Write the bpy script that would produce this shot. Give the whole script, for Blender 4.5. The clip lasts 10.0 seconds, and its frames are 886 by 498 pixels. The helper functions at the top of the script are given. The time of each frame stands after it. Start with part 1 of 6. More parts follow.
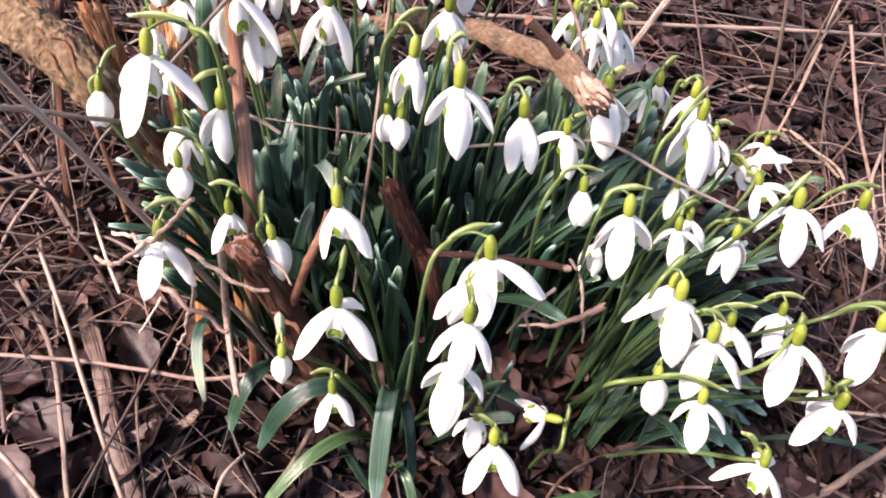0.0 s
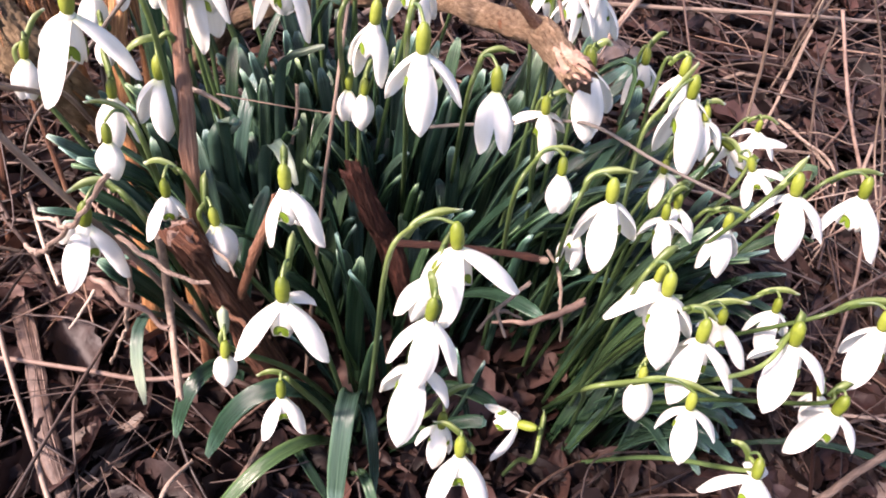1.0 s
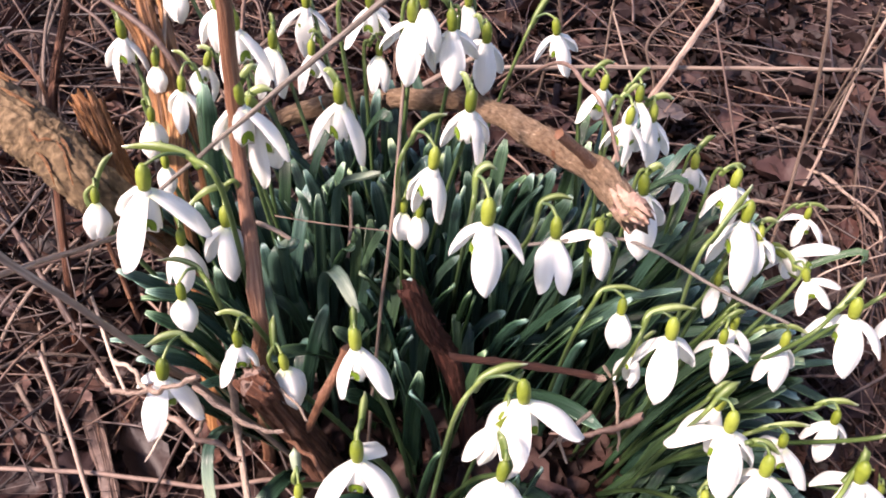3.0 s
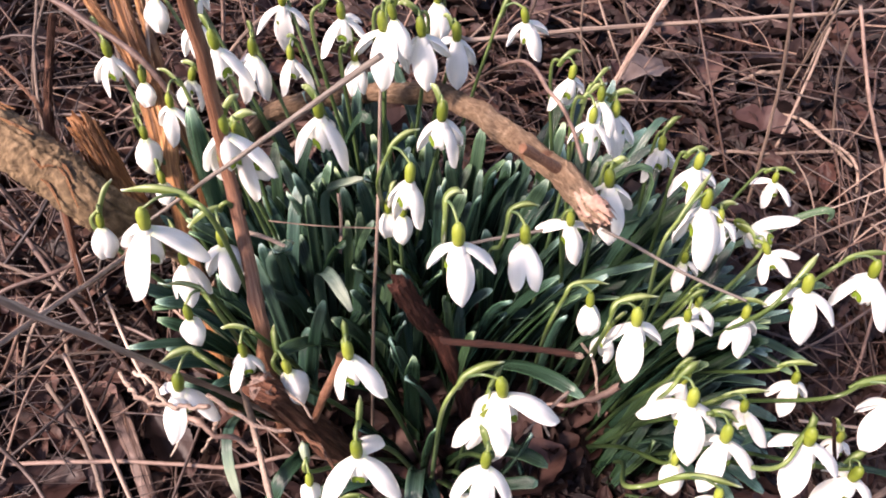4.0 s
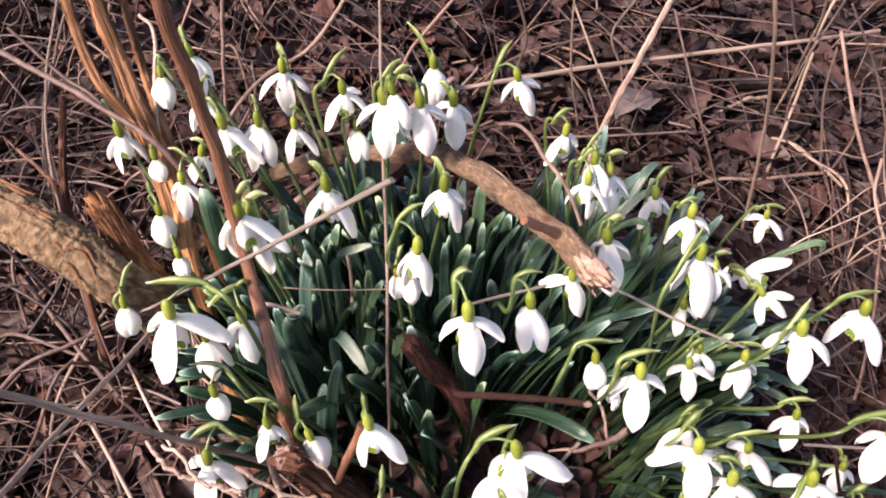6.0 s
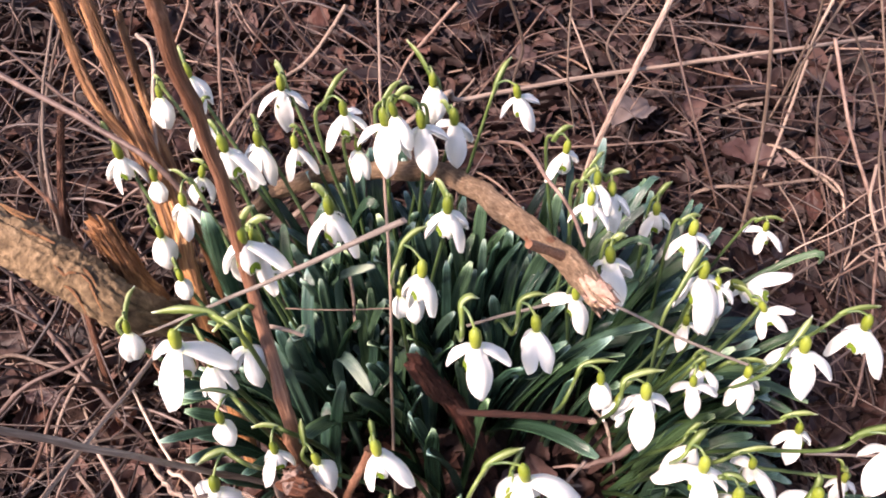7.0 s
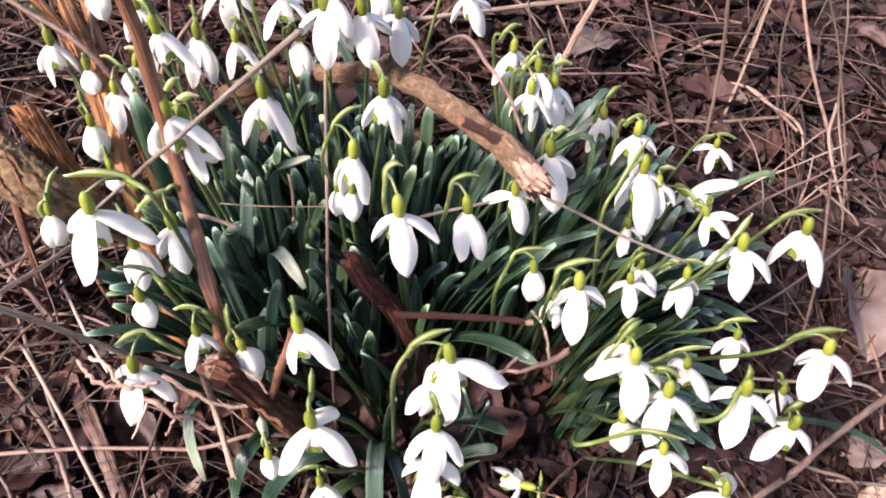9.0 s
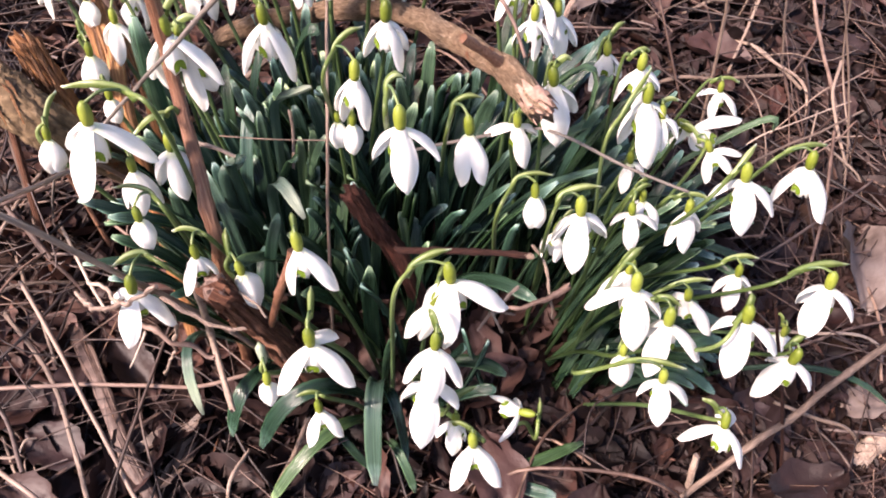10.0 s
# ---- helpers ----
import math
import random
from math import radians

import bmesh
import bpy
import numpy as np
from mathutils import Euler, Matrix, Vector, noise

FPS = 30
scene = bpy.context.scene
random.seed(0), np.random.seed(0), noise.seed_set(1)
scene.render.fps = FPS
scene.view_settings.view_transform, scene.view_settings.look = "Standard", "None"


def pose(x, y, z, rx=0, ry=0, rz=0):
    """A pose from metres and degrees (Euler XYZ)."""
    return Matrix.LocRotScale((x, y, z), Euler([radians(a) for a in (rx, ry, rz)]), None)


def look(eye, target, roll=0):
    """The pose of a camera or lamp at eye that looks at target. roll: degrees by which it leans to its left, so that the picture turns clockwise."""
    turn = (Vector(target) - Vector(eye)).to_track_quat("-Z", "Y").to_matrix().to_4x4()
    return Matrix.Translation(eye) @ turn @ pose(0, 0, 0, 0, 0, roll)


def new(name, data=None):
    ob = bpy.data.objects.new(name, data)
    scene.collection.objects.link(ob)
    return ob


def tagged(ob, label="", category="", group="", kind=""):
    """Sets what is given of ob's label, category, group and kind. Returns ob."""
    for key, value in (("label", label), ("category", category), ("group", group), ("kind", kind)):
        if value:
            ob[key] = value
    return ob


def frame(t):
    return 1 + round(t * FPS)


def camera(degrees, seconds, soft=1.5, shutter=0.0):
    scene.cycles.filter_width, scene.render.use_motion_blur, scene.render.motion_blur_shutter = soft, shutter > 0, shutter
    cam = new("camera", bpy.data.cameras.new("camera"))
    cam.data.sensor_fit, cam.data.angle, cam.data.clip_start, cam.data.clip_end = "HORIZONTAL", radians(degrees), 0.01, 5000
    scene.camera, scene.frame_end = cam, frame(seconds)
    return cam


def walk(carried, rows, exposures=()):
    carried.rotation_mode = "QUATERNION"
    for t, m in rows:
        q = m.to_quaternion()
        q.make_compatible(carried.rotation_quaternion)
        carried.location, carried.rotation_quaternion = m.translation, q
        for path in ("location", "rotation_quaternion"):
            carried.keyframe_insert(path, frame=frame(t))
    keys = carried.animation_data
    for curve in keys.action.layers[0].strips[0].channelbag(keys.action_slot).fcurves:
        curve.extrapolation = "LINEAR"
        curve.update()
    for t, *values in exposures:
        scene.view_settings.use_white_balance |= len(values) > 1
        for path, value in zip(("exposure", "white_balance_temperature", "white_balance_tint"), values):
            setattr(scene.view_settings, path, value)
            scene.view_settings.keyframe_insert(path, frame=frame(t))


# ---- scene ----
EXPOSURES = [(0.0, 2.02, 6950, 32), (2.5, 1.83, 6950, 31), (5.5, 1.80, 7150, 32), (7.0, 1.93, 7150, 32), (10.0, 1.90, 7000, 32)]
cam = camera(61.58, 10.0, soft=1.9)
PATH = [
    (0.0, pose(-0.0352, -0.2181, 0.2865, 46.00, -6.00, -0.00)),
    (0.5, pose(-0.0311, -0.2091, 0.2743, 45.78, -6.84, -0.68)),
    (1.0, pose(-0.0277, -0.2022, 0.2695, 45.66, -7.20, -0.72)),
    (1.5, pose(-0.0233, -0.1930, 0.2689, 45.94, -7.56, -0.82)),
    (2.0, pose(-0.0243, -0.1853, 0.2683, 45.78, -7.17, -0.97)),
    (2.5, pose(-0.0369, -0.1804, 0.2791, 46.46, -6.05, -0.13)),
    (2.7, pose(-0.0419, -0.1784, 0.2887, 46.37, -5.55, -0.06)),
    (4.0, pose(-0.0344, -0.1703, 0.3341, 39.73, -1.79, -2.67)),
    (4.5, pose(-0.0301, -0.1682, 0.3405, 39.98, -1.28, -3.40)),
    (5.0, pose(-0.0270, -0.1641, 0.3477, 40.47, -0.85, -4.40)),
    (5.5, pose(-0.0311, -0.1643, 0.3524, 40.83, -0.32, -5.12)),
    (5.7, pose(-0.0337, -0.1640, 0.3538, 40.62, 0.16, -4.86)),
    (7.0, pose(-0.0403, -0.1554, 0.3622, 40.12, 0.19, -5.93)),
    (7.5, pose(-0.0302, -0.1567, 0.3569, 40.12, -0.89, -6.02)),
    (8.0, pose(-0.0256, -0.1619, 0.3494, 39.47, -1.65, -5.76)),
    (8.5, pose(-0.0246, -0.1692, 0.3443, 39.11, -1.84, -5.55)),
    (9.0, pose(-0.0256, -0.1775, 0.3364, 38.58, -1.84, -5.71)),
    (9.5, pose(-0.0264, -0.1857, 0.3295, 38.16, -2.04, -5.45)),
    (10.0, pose(-0.0268, -0.1932, 0.3219, 37.71, -2.17, -5.29)),
]
walk(cam, PATH, EXPOSURES)
# ---- light ----
SUN_AZ, SUN_EL = 114.0, 45.0   # degrees to the left of straight ahead, and above the horizon
world = bpy.data.worlds.new("sky")
scene.world = world
world.use_nodes = True
wn = world.node_tree.nodes
sky = wn.new("ShaderNodeTexSky")
sky.sky_type = "NISHITA"
sky.sun_disc = False
sky.sun_elevation = radians(SUN_EL)
sky.sun_rotation = radians(-SUN_AZ)
wn["Background"].inputs["Strength"].default_value = 0.10
world.node_tree.links.new(sky.outputs["Color"], wn["Background"].inputs["Color"])
lamp = bpy.data.lights.new("sun", "SUN")
lamp.energy, lamp.angle, lamp.color = 4.2, radians(12.0), (1.0, 0.91, 0.80)
sun = new("sun", lamp)
sun_way = Vector((-math.sin(radians(SUN_AZ)) * math.cos(radians(SUN_EL)), math.cos(radians(SUN_AZ)) * math.cos(radians(SUN_EL)), math.sin(radians(SUN_EL))))
sun.matrix_world = look(sun_way * 5, (0, 0, 0))


# ---- materials ----
def material(name, stops, scale=40.0, detail=6.0, rough=0.6, bump=0.15, through_light=0.0, stretch=(1, 1, 1), per="", along=None, spec=0.4, stains=0.35, sheen=0.0, grain=None, across=None, cracks=0.0, tints=None):
    """A surface whose colour runs over stops by noise; per: 'object' or 'island' varies each piece; along: stops over the piece's length (UV)."""
    m = bpy.data.materials.new(name)
    m.use_nodes = True
    nt = m.node_tree
    n, link = nt.nodes, nt.links.new
    bsdf, out = n["Principled BSDF"], n["Material Output"]
    tc = n.new("ShaderNodeTexCoord")
    mp = n.new("ShaderNodeMapping")
    mp.inputs["Scale"].default_value = stretch
    link(tc.outputs["UV" if grain else "Object"], mp.inputs["Vector"])
    if grain:
        mp.inputs["Scale"].default_value = (*grain, 1)
    fine = n.new("ShaderNodeTexNoise")
    fine.inputs["Scale"].default_value, fine.inputs["Detail"].default_value, fine.inputs["Roughness"].default_value = scale, detail, 0.62
    link(mp.outputs["Vector"], fine.inputs["Vector"])
    if grain:
        fine.inputs["Scale"].default_value, fine.inputs["Distortion"].default_value = 1.0, 0.25
    broad = n.new("ShaderNodeTexNoise")
    broad.inputs["Scale"].default_value, broad.inputs["Detail"].default_value = scale * 0.13, 3
    link(tc.outputs["Object"], broad.inputs["Vector"])
    mixed = n.new("ShaderNodeMath")
    mixed.operation = "MULTIPLY_ADD"
    link(broad.outputs["Fac"], mixed.inputs[0])
    mixed.inputs[1].default_value = stains
    half = n.new("ShaderNodeMath")
    half.operation = "MULTIPLY"
    link(fine.outputs["Fac"], half.inputs[0])
    half.inputs[1].default_value = 1 - stains
    link(half.outputs[0], mixed.inputs[2])
    value = mixed
    if per:
        src = n.new("ShaderNodeObjectInfo" if per == "object" else "ShaderNodeNewGeometry")
        spread = n.new("ShaderNodeMath")
        spread.operation = "MULTIPLY_ADD"
        link(src.outputs["Random" if per == "object" else "Random Per Island"], spread.inputs[0])
        spread.inputs[1].default_value = 0.36
        spread.inputs[2].default_value = -0.18
        total = n.new("ShaderNodeMath")
        total.operation = "ADD"
        link(mixed.outputs[0], total.inputs[0])
        link(spread.outputs[0], total.inputs[1])
        value = total
    ramp = n.new("ShaderNodeValToRGB")
    ramp.color_ramp.elements[0].position, ramp.color_ramp.elements[-1].position = 0.34, 0.66
    els = ramp.color_ramp.elements
    for k, c in enumerate(stops):
        p = 0.34 + 0.32 * k / (len(stops) - 1)
        e = els[0] if k == 0 else els[len(els) - 1] if k == len(stops) - 1 else els.new(p)
        e.position, e.color = p, (*c, 1)
    link(value.outputs[0], ramp.inputs["Fac"])
    colour = ramp.outputs["Color"]
    for stops2, axis in ((along, "Y"), (across, "X")):
        if not stops2:
            continue
        uv = n.new("ShaderNodeSeparateXYZ")
        link(tc.outputs["UV"], uv.inputs[0])
        lr = n.new("ShaderNodeValToRGB")
        le = lr.color_ramp.elements
        for k, (p, c) in enumerate(stops2):
            e = le[0] if k == 0 else le[len(le) - 1] if k == len(stops2) - 1 else le.new(p)
            e.position, e.color = p, (*c, 1)
        link(uv.outputs[axis], lr.inputs["Fac"])
        mul = n.new("ShaderNodeMix")
        mul.data_type, mul.blend_type = "RGBA", "MULTIPLY"
        mul.inputs["Factor"].default_value = 1.0
        link(colour, mul.inputs["A"])
        link(lr.outputs["Color"], mul.inputs["B"])
        colour = mul.outputs["Result"]
    if tints:
        pick = n.new("ShaderNodeMath")
        pick.operation = "MULTIPLY"
        link(src.outputs["Random" if per == "object" else "Random Per Island"], pick.inputs[0])
        pick.inputs[1].default_value = 7.31
        part_of = n.new("ShaderNodeMath")
        part_of.operation = "FRACT"
        link(pick.outputs[0], part_of.inputs[0])
        hues = n.new("ShaderNodeValToRGB")
        he = hues.color_ramp.elements
        for k, c in enumerate(tints):
            p = k / (len(tints) - 1)
            e = he[0] if k == 0 else he[len(he) - 1] if k == len(tints) - 1 else he.new(p)
            e.position, e.color = p, (*c, 1)
        link(part_of.outputs[0], hues.inputs["Fac"])
        hue = n.new("ShaderNodeMix")
        hue.data_type, hue.blend_type = "RGBA", "MULTIPLY"
        hue.inputs["Factor"].default_value = 1.0
        link(colour, hue.inputs["A"])
        link(hues.outputs["Color"], hue.inputs["B"])
        colour = hue.outputs["Result"]
    link(colour, bsdf.inputs["Base Color"])
    bsdf.inputs["Roughness"].default_value = rough
    bsdf.inputs["Specular IOR Level"].default_value = spec
    bsdf.inputs["Sheen Weight"].default_value = sheen
    height = fine.outputs["Fac"]
    if cracks:
        cell = n.new("ShaderNodeTexVoronoi")
        cell.feature = "DISTANCE_TO_EDGE"
        cell.inputs["Scale"].default_value = cracks
        warp = n.new("ShaderNodeVectorMath")
        warp.operation = "MULTIPLY_ADD"
        link(fine.outputs["Color"], warp.inputs[0])
        warp.inputs[1].default_value = (4.0, 4.0, 4.0)
        link(mp.outputs["Vector"], warp.inputs[2])
        link(warp.outputs[0], cell.inputs["Vector"])
        edge = n.new("ShaderNodeMapRange")
        edge.inputs["From Max"].default_value, edge.inputs["To Min"].default_value = 0.12, 0.55
        link(cell.outputs["Distance"], edge.inputs["Value"])
        dark = n.new("ShaderNodeMix")
        dark.data_type, dark.blend_type = "RGBA", "MULTIPLY"
        dark.inputs["Factor"].default_value = 1.0
        link(colour, dark.inputs["A"])
        link(edge.outputs["Result"], dark.inputs["B"])
        link(dark.outputs["Result"], bsdf.inputs["Base Color"])
        deep = n.new("ShaderNodeMath")
        deep.operation = "MULTIPLY"
        link(edge.outputs["Result"], deep.inputs[0])
        link(fine.outputs["Fac"], deep.inputs[1])
        height = deep.outputs[0]
    if bump:
        bp = n.new("ShaderNodeBump")
        bp.inputs["Strength"].default_value, bp.inputs["Distance"].default_value = min(1.0, bump), 0.002
        link(height, bp.inputs["Height"])
        link(bp.outputs["Normal"], bsdf.inputs["Normal"])
    if through_light:
        tr = n.new("ShaderNodeBsdfTranslucent")
        link(colour, tr.inputs["Color"])
        mx = n.new("ShaderNodeMixShader")
        mx.inputs["Fac"].default_value = through_light
        link(bsdf.outputs[0], mx.inputs[1])
        link(tr.outputs[0], mx.inputs[2])
        link(mx.outputs[0], out.inputs["Surface"])
    return m


W = (1, 1, 1)
petal_white = material("petal_white", [(0.79, 0.795, 0.75), (0.83, 0.835, 0.795), (0.86, 0.865, 0.825)], 160, rough=0.5, bump=0.22, through_light=0.52, grain=(11, 1.5), along=[(0.0, (0.86, 0.94, 0.66)), (0.14, W), (1.0, W)])
ovary_green = material("ovary_green", [(0.078, 0.106, 0.009), (0.118, 0.152, 0.014), (0.172, 0.208, 0.028)], 300, rough=0.5, bump=0.12, spec=0.35, per="object", along=[(0.0, (0.72, 0.8, 0.8)), (0.35, W), (0.8, W), (1.0, (1.25, 1.25, 1.5))])
mark_green = material("mark_green", [(0.10, 0.175, 0.012), (0.16, 0.25, 0.022)], 300, rough=0.5, bump=0.05, through_light=0.25)
# Bluish base is the stem's own; its darkening is shade put into the colour.
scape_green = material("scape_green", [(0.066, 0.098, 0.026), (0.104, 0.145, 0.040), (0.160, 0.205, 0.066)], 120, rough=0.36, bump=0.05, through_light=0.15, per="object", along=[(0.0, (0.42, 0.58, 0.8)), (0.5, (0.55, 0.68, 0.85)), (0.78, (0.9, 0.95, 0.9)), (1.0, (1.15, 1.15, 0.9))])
spathe_green = material("spathe_green", [(0.093, 0.130, 0.034), (0.143, 0.186, 0.053), (0.215, 0.262, 0.095)], 140, rough=0.36, bump=0.12, across=[(0.0, (0.8, 0.85, 0.8)), (0.18, (0.85, 0.9, 0.8)), (0.34, (1.7, 1.6, 2.2)), (0.66, (1.7, 1.6, 2.2)), (0.82, (0.85, 0.9, 0.8)), (1.0, (0.8, 0.85, 0.8))], through_light=0.38, per="object", along=[(0.0, (0.7, 0.85, 0.7)), (0.86, W), (0.95, (2.0, 1.9, 3.2)), (1.0, (2.6, 2.4, 4.5))])
# Darker base; naturally pale tip brightened further to paint in glints.
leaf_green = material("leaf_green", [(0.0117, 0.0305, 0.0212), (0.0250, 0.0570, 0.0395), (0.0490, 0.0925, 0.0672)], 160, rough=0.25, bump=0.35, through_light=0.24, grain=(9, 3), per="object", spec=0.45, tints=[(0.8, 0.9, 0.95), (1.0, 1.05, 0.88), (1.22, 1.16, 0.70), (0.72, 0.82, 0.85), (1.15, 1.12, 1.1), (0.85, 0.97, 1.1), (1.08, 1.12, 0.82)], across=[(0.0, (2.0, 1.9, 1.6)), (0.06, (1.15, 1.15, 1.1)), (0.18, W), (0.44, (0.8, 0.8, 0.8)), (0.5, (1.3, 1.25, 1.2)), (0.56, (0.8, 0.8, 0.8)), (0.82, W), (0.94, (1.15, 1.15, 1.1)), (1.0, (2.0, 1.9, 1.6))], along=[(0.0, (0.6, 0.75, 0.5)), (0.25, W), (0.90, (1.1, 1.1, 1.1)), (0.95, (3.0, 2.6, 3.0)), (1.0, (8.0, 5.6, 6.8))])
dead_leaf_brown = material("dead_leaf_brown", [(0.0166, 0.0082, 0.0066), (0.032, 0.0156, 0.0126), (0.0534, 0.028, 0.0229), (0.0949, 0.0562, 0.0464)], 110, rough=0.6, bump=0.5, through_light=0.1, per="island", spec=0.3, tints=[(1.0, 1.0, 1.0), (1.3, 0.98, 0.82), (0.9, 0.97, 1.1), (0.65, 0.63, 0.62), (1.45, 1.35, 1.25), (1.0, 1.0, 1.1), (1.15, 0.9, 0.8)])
# Shade right of and before the clump is put into this darker litter colour.
dead_leaf_shaded = material("dead_leaf_shaded", [(0.0068, 0.0037, 0.0034), (0.0139, 0.0072, 0.0065), (0.0218, 0.0124, 0.0114), (0.0367, 0.0231, 0.0218)], 110, rough=0.62, bump=0.5, through_light=0.08, per="island", spec=0.25, tints=[(1.0, 1.0, 1.0), (1.3, 0.98, 0.82), (0.9, 0.97, 1.1), (0.65, 0.63, 0.62), (1.45, 1.35, 1.25), (1.0, 1.0, 1.1), (1.15, 0.9, 0.8)])
dead_leaf_single = material("dead_leaf_single", [(0.0125, 0.0062, 0.0054), (0.0238, 0.0123, 0.0109), (0.0409, 0.0244, 0.0218)], 110, rough=0.55, bump=0.5, through_light=0.12, per="object", spec=0.35, tints=[(1.0, 1.0, 1.0), (1.35, 0.95, 0.78), (0.9, 0.95, 1.12), (0.7, 0.66, 0.64), (1.5, 1.35, 1.2), (1.05, 1.0, 1.1), (1.2, 0.86, 0.74)])
straw = material("straw", [(0.0138, 0.0079, 0.0064), (0.0331, 0.0201, 0.0161), (0.0607, 0.0386, 0.0313), (0.1288, 0.0902, 0.0727)], 140, rough=0.55, bump=0.3, per="island", tints=[(1.0, 1.0, 1.0), (1.25, 1.05, 0.85), (0.6, 0.6, 0.62), (1.7, 1.6, 1.45), (0.9, 0.82, 0.78), (0.8, 0.86, 0.95), (0.5, 0.46, 0.44)])
soil = material("soil", [(0.0125, 0.006, 0.0038), (0.0354, 0.017, 0.0115), (0.078, 0.04, 0.0278)], 130, detail=10, rough=0.9, bump=1.0)
bark_branch = material("bark_branch", [(0.0952, 0.055, 0.0323), (0.1848, 0.1166, 0.0703), (0.28, 0.1892, 0.1197), (0.448, 0.33, 0.2232)], 260, detail=8, rough=0.85, bump=1.0, spec=0.2, grain=(30, 60), cracks=1.3)
bark_log = material("bark_log", [(0.040, 0.025, 0.013), (0.098, 0.065, 0.034), (0.172, 0.118, 0.066), (0.29, 0.21, 0.125)], 130, detail=8, rough=0.85, bump=1.0, grain=(14, 40), spec=0.25)
stick_red = material("stick_red", [(0.052, 0.021, 0.011), (0.148, 0.066, 0.036), (0.28, 0.152, 0.095)], 170, rough=0.5, bump=0.8, grain=(16, 18))
stub_red = material("stub_red", [(0.020, 0.007, 0.005), (0.066, 0.022, 0.015), (0.15, 0.058, 0.040)], 200, spec=0.2, rough=0.75, bump=1.0, grain=(20, 6), cracks=0.5)
stub_orange = material("stub_orange", [(0.055, 0.020, 0.008), (0.20, 0.078, 0.032), (0.36, 0.17, 0.080)], 190, rough=0.65, bump=1.0, grain=(18, 14), cracks=0.4)
wood_orange = material("wood_orange", [(0.0345, 0.0132, 0.005), (0.1437, 0.055, 0.017), (0.2875, 0.1298, 0.044), (0.5175, 0.297, 0.125)], 190, rough=0.6, bump=1.0, grain=(22, 9))
stub_dark = material("stub_dark", [(0.008, 0.0035, 0.003), (0.022, 0.008, 0.006), (0.050, 0.019, 0.012)], 200, spec=0.2, rough=0.75, bump=0.8, grain=(16, 12))
dry_pale = material("dry_pale", [(0.108, 0.0764, 0.0576), (0.2268, 0.1687, 0.1296), (0.3888, 0.3101, 0.2496)], 190, rough=0.55, bump=0.45, grain=(9, 26), per="object")
dry_grey = material("dry_grey", [(0.050, 0.034, 0.025), (0.115, 0.080, 0.060), (0.21, 0.155, 0.120)], 190, rough=0.6, bump=0.6, grain=(9, 26), per="object")
twig_grey = material("twig_grey", [(0.050, 0.029, 0.022), (0.105, 0.066, 0.052), (0.18, 0.122, 0.096)], 190, rough=0.6, bump=0.4, per="object")
twig_ash = material("twig_ash", [(0.06, 0.05, 0.042), (0.12, 0.103, 0.088), (0.21, 0.18, 0.155)], 190, rough=0.65, bump=0.5, grain=(9, 30))
pale_leaf = material("pale_leaf", [(0.063, 0.0437, 0.036), (0.1092, 0.0828, 0.072), (0.1512, 0.1242, 0.1104)], 90, rough=0.65, bump=0.5)
straw_single = material("straw_single", [(0.06, 0.040, 0.030), (0.13, 0.090, 0.068), (0.22, 0.160, 0.125)], 140, rough=0.55, bump=0.3, per="object")
leaf_bleached = material("leaf_bleached", [(0.22, 0.29, 0.19), (0.30, 0.37, 0.26), (0.38, 0.44, 0.33)], 160, rough=0.35, bump=0.3, through_light=0.3, grain=(9, 3))
# Green base, pale tip; on upturned tips the paleness also paints in sheen.
leaf_pale_tip = material("leaf_pale_tip", [(0.20, 0.265, 0.185), (0.28, 0.345, 0.250), (0.36, 0.42, 0.325)], 160, rough=0.35, bump=0.3, through_light=0.3, grain=(9, 3), along=[(0.0, (0.10, 0.17, 0.17)), (0.68, (0.14, 0.24, 0.24)), (0.80, (0.6, 0.7, 0.7)), (0.88, W), (1.0, (1.2, 1.15, 1.2))])
pith = material("pith", [(0.16, 0.088, 0.062), (0.29, 0.185, 0.140), (0.43, 0.31, 0.25)], 300, rough=0.85, bump=1.0, spec=0.2)
stump_brown = material("stump_brown", [(0.016, 0.006, 0.004), (0.055, 0.021, 0.012), (0.13, 0.058, 0.034), (0.24, 0.13, 0.085)], 190, rough=0.75, bump=1.0, spec=0.2, grain=(20, 8))
dry_bleached = material("dry_bleached", [(0.11, 0.07, 0.05), (0.25, 0.18, 0.14), (0.45, 0.37, 0.30)], 190, rough=0.75, bump=1.0, grain=(5, 18))


# ---- mesh helpers ----
SLOPE_X, SLOPE_Y = -0.079, 0.180


def ground_height(x, y):
    r = math.hypot(x, y - 0.05)
    fade = 1.0 if r < 0.7 else max(0.0, 1.0 - (r - 0.7) / 5.0)
    z = (SLOPE_X * x + SLOPE_Y * y) * fade
    z += 0.007 * noise.noise((x * 14, y * 14, 0.3)) + 0.003 * noise.noise((x * 45, y * 45, 1.3))
    return z - 0.006 + (0.0 if r < 0.7 else 0.08 * min(r - 0.7, 2) * noise.noise((x * 0.9, y * 0.9, 4.0)))


def mesh_object(name, verts, faces, mat, uvs=None, smooth=True):
    me = bpy.data.meshes.new(name)
    me.from_pydata([tuple(v) for v in verts], [], faces)
    me.materials.append(mat)
    if uvs is not None:
        layer = me.uv_layers.new(name="UVMap")
        flat = np.empty(len(me.loops), dtype=np.int32)
        me.loops.foreach_get("vertex_index", flat)
        layer.data.foreach_set("uv", np.asarray(uvs, dtype=np.float32)[flat].ravel())
    if smooth:
        me.polygons.foreach_set("use_smooth", [True] * len(me.polygons))
    me.update()
    return new(name, me)


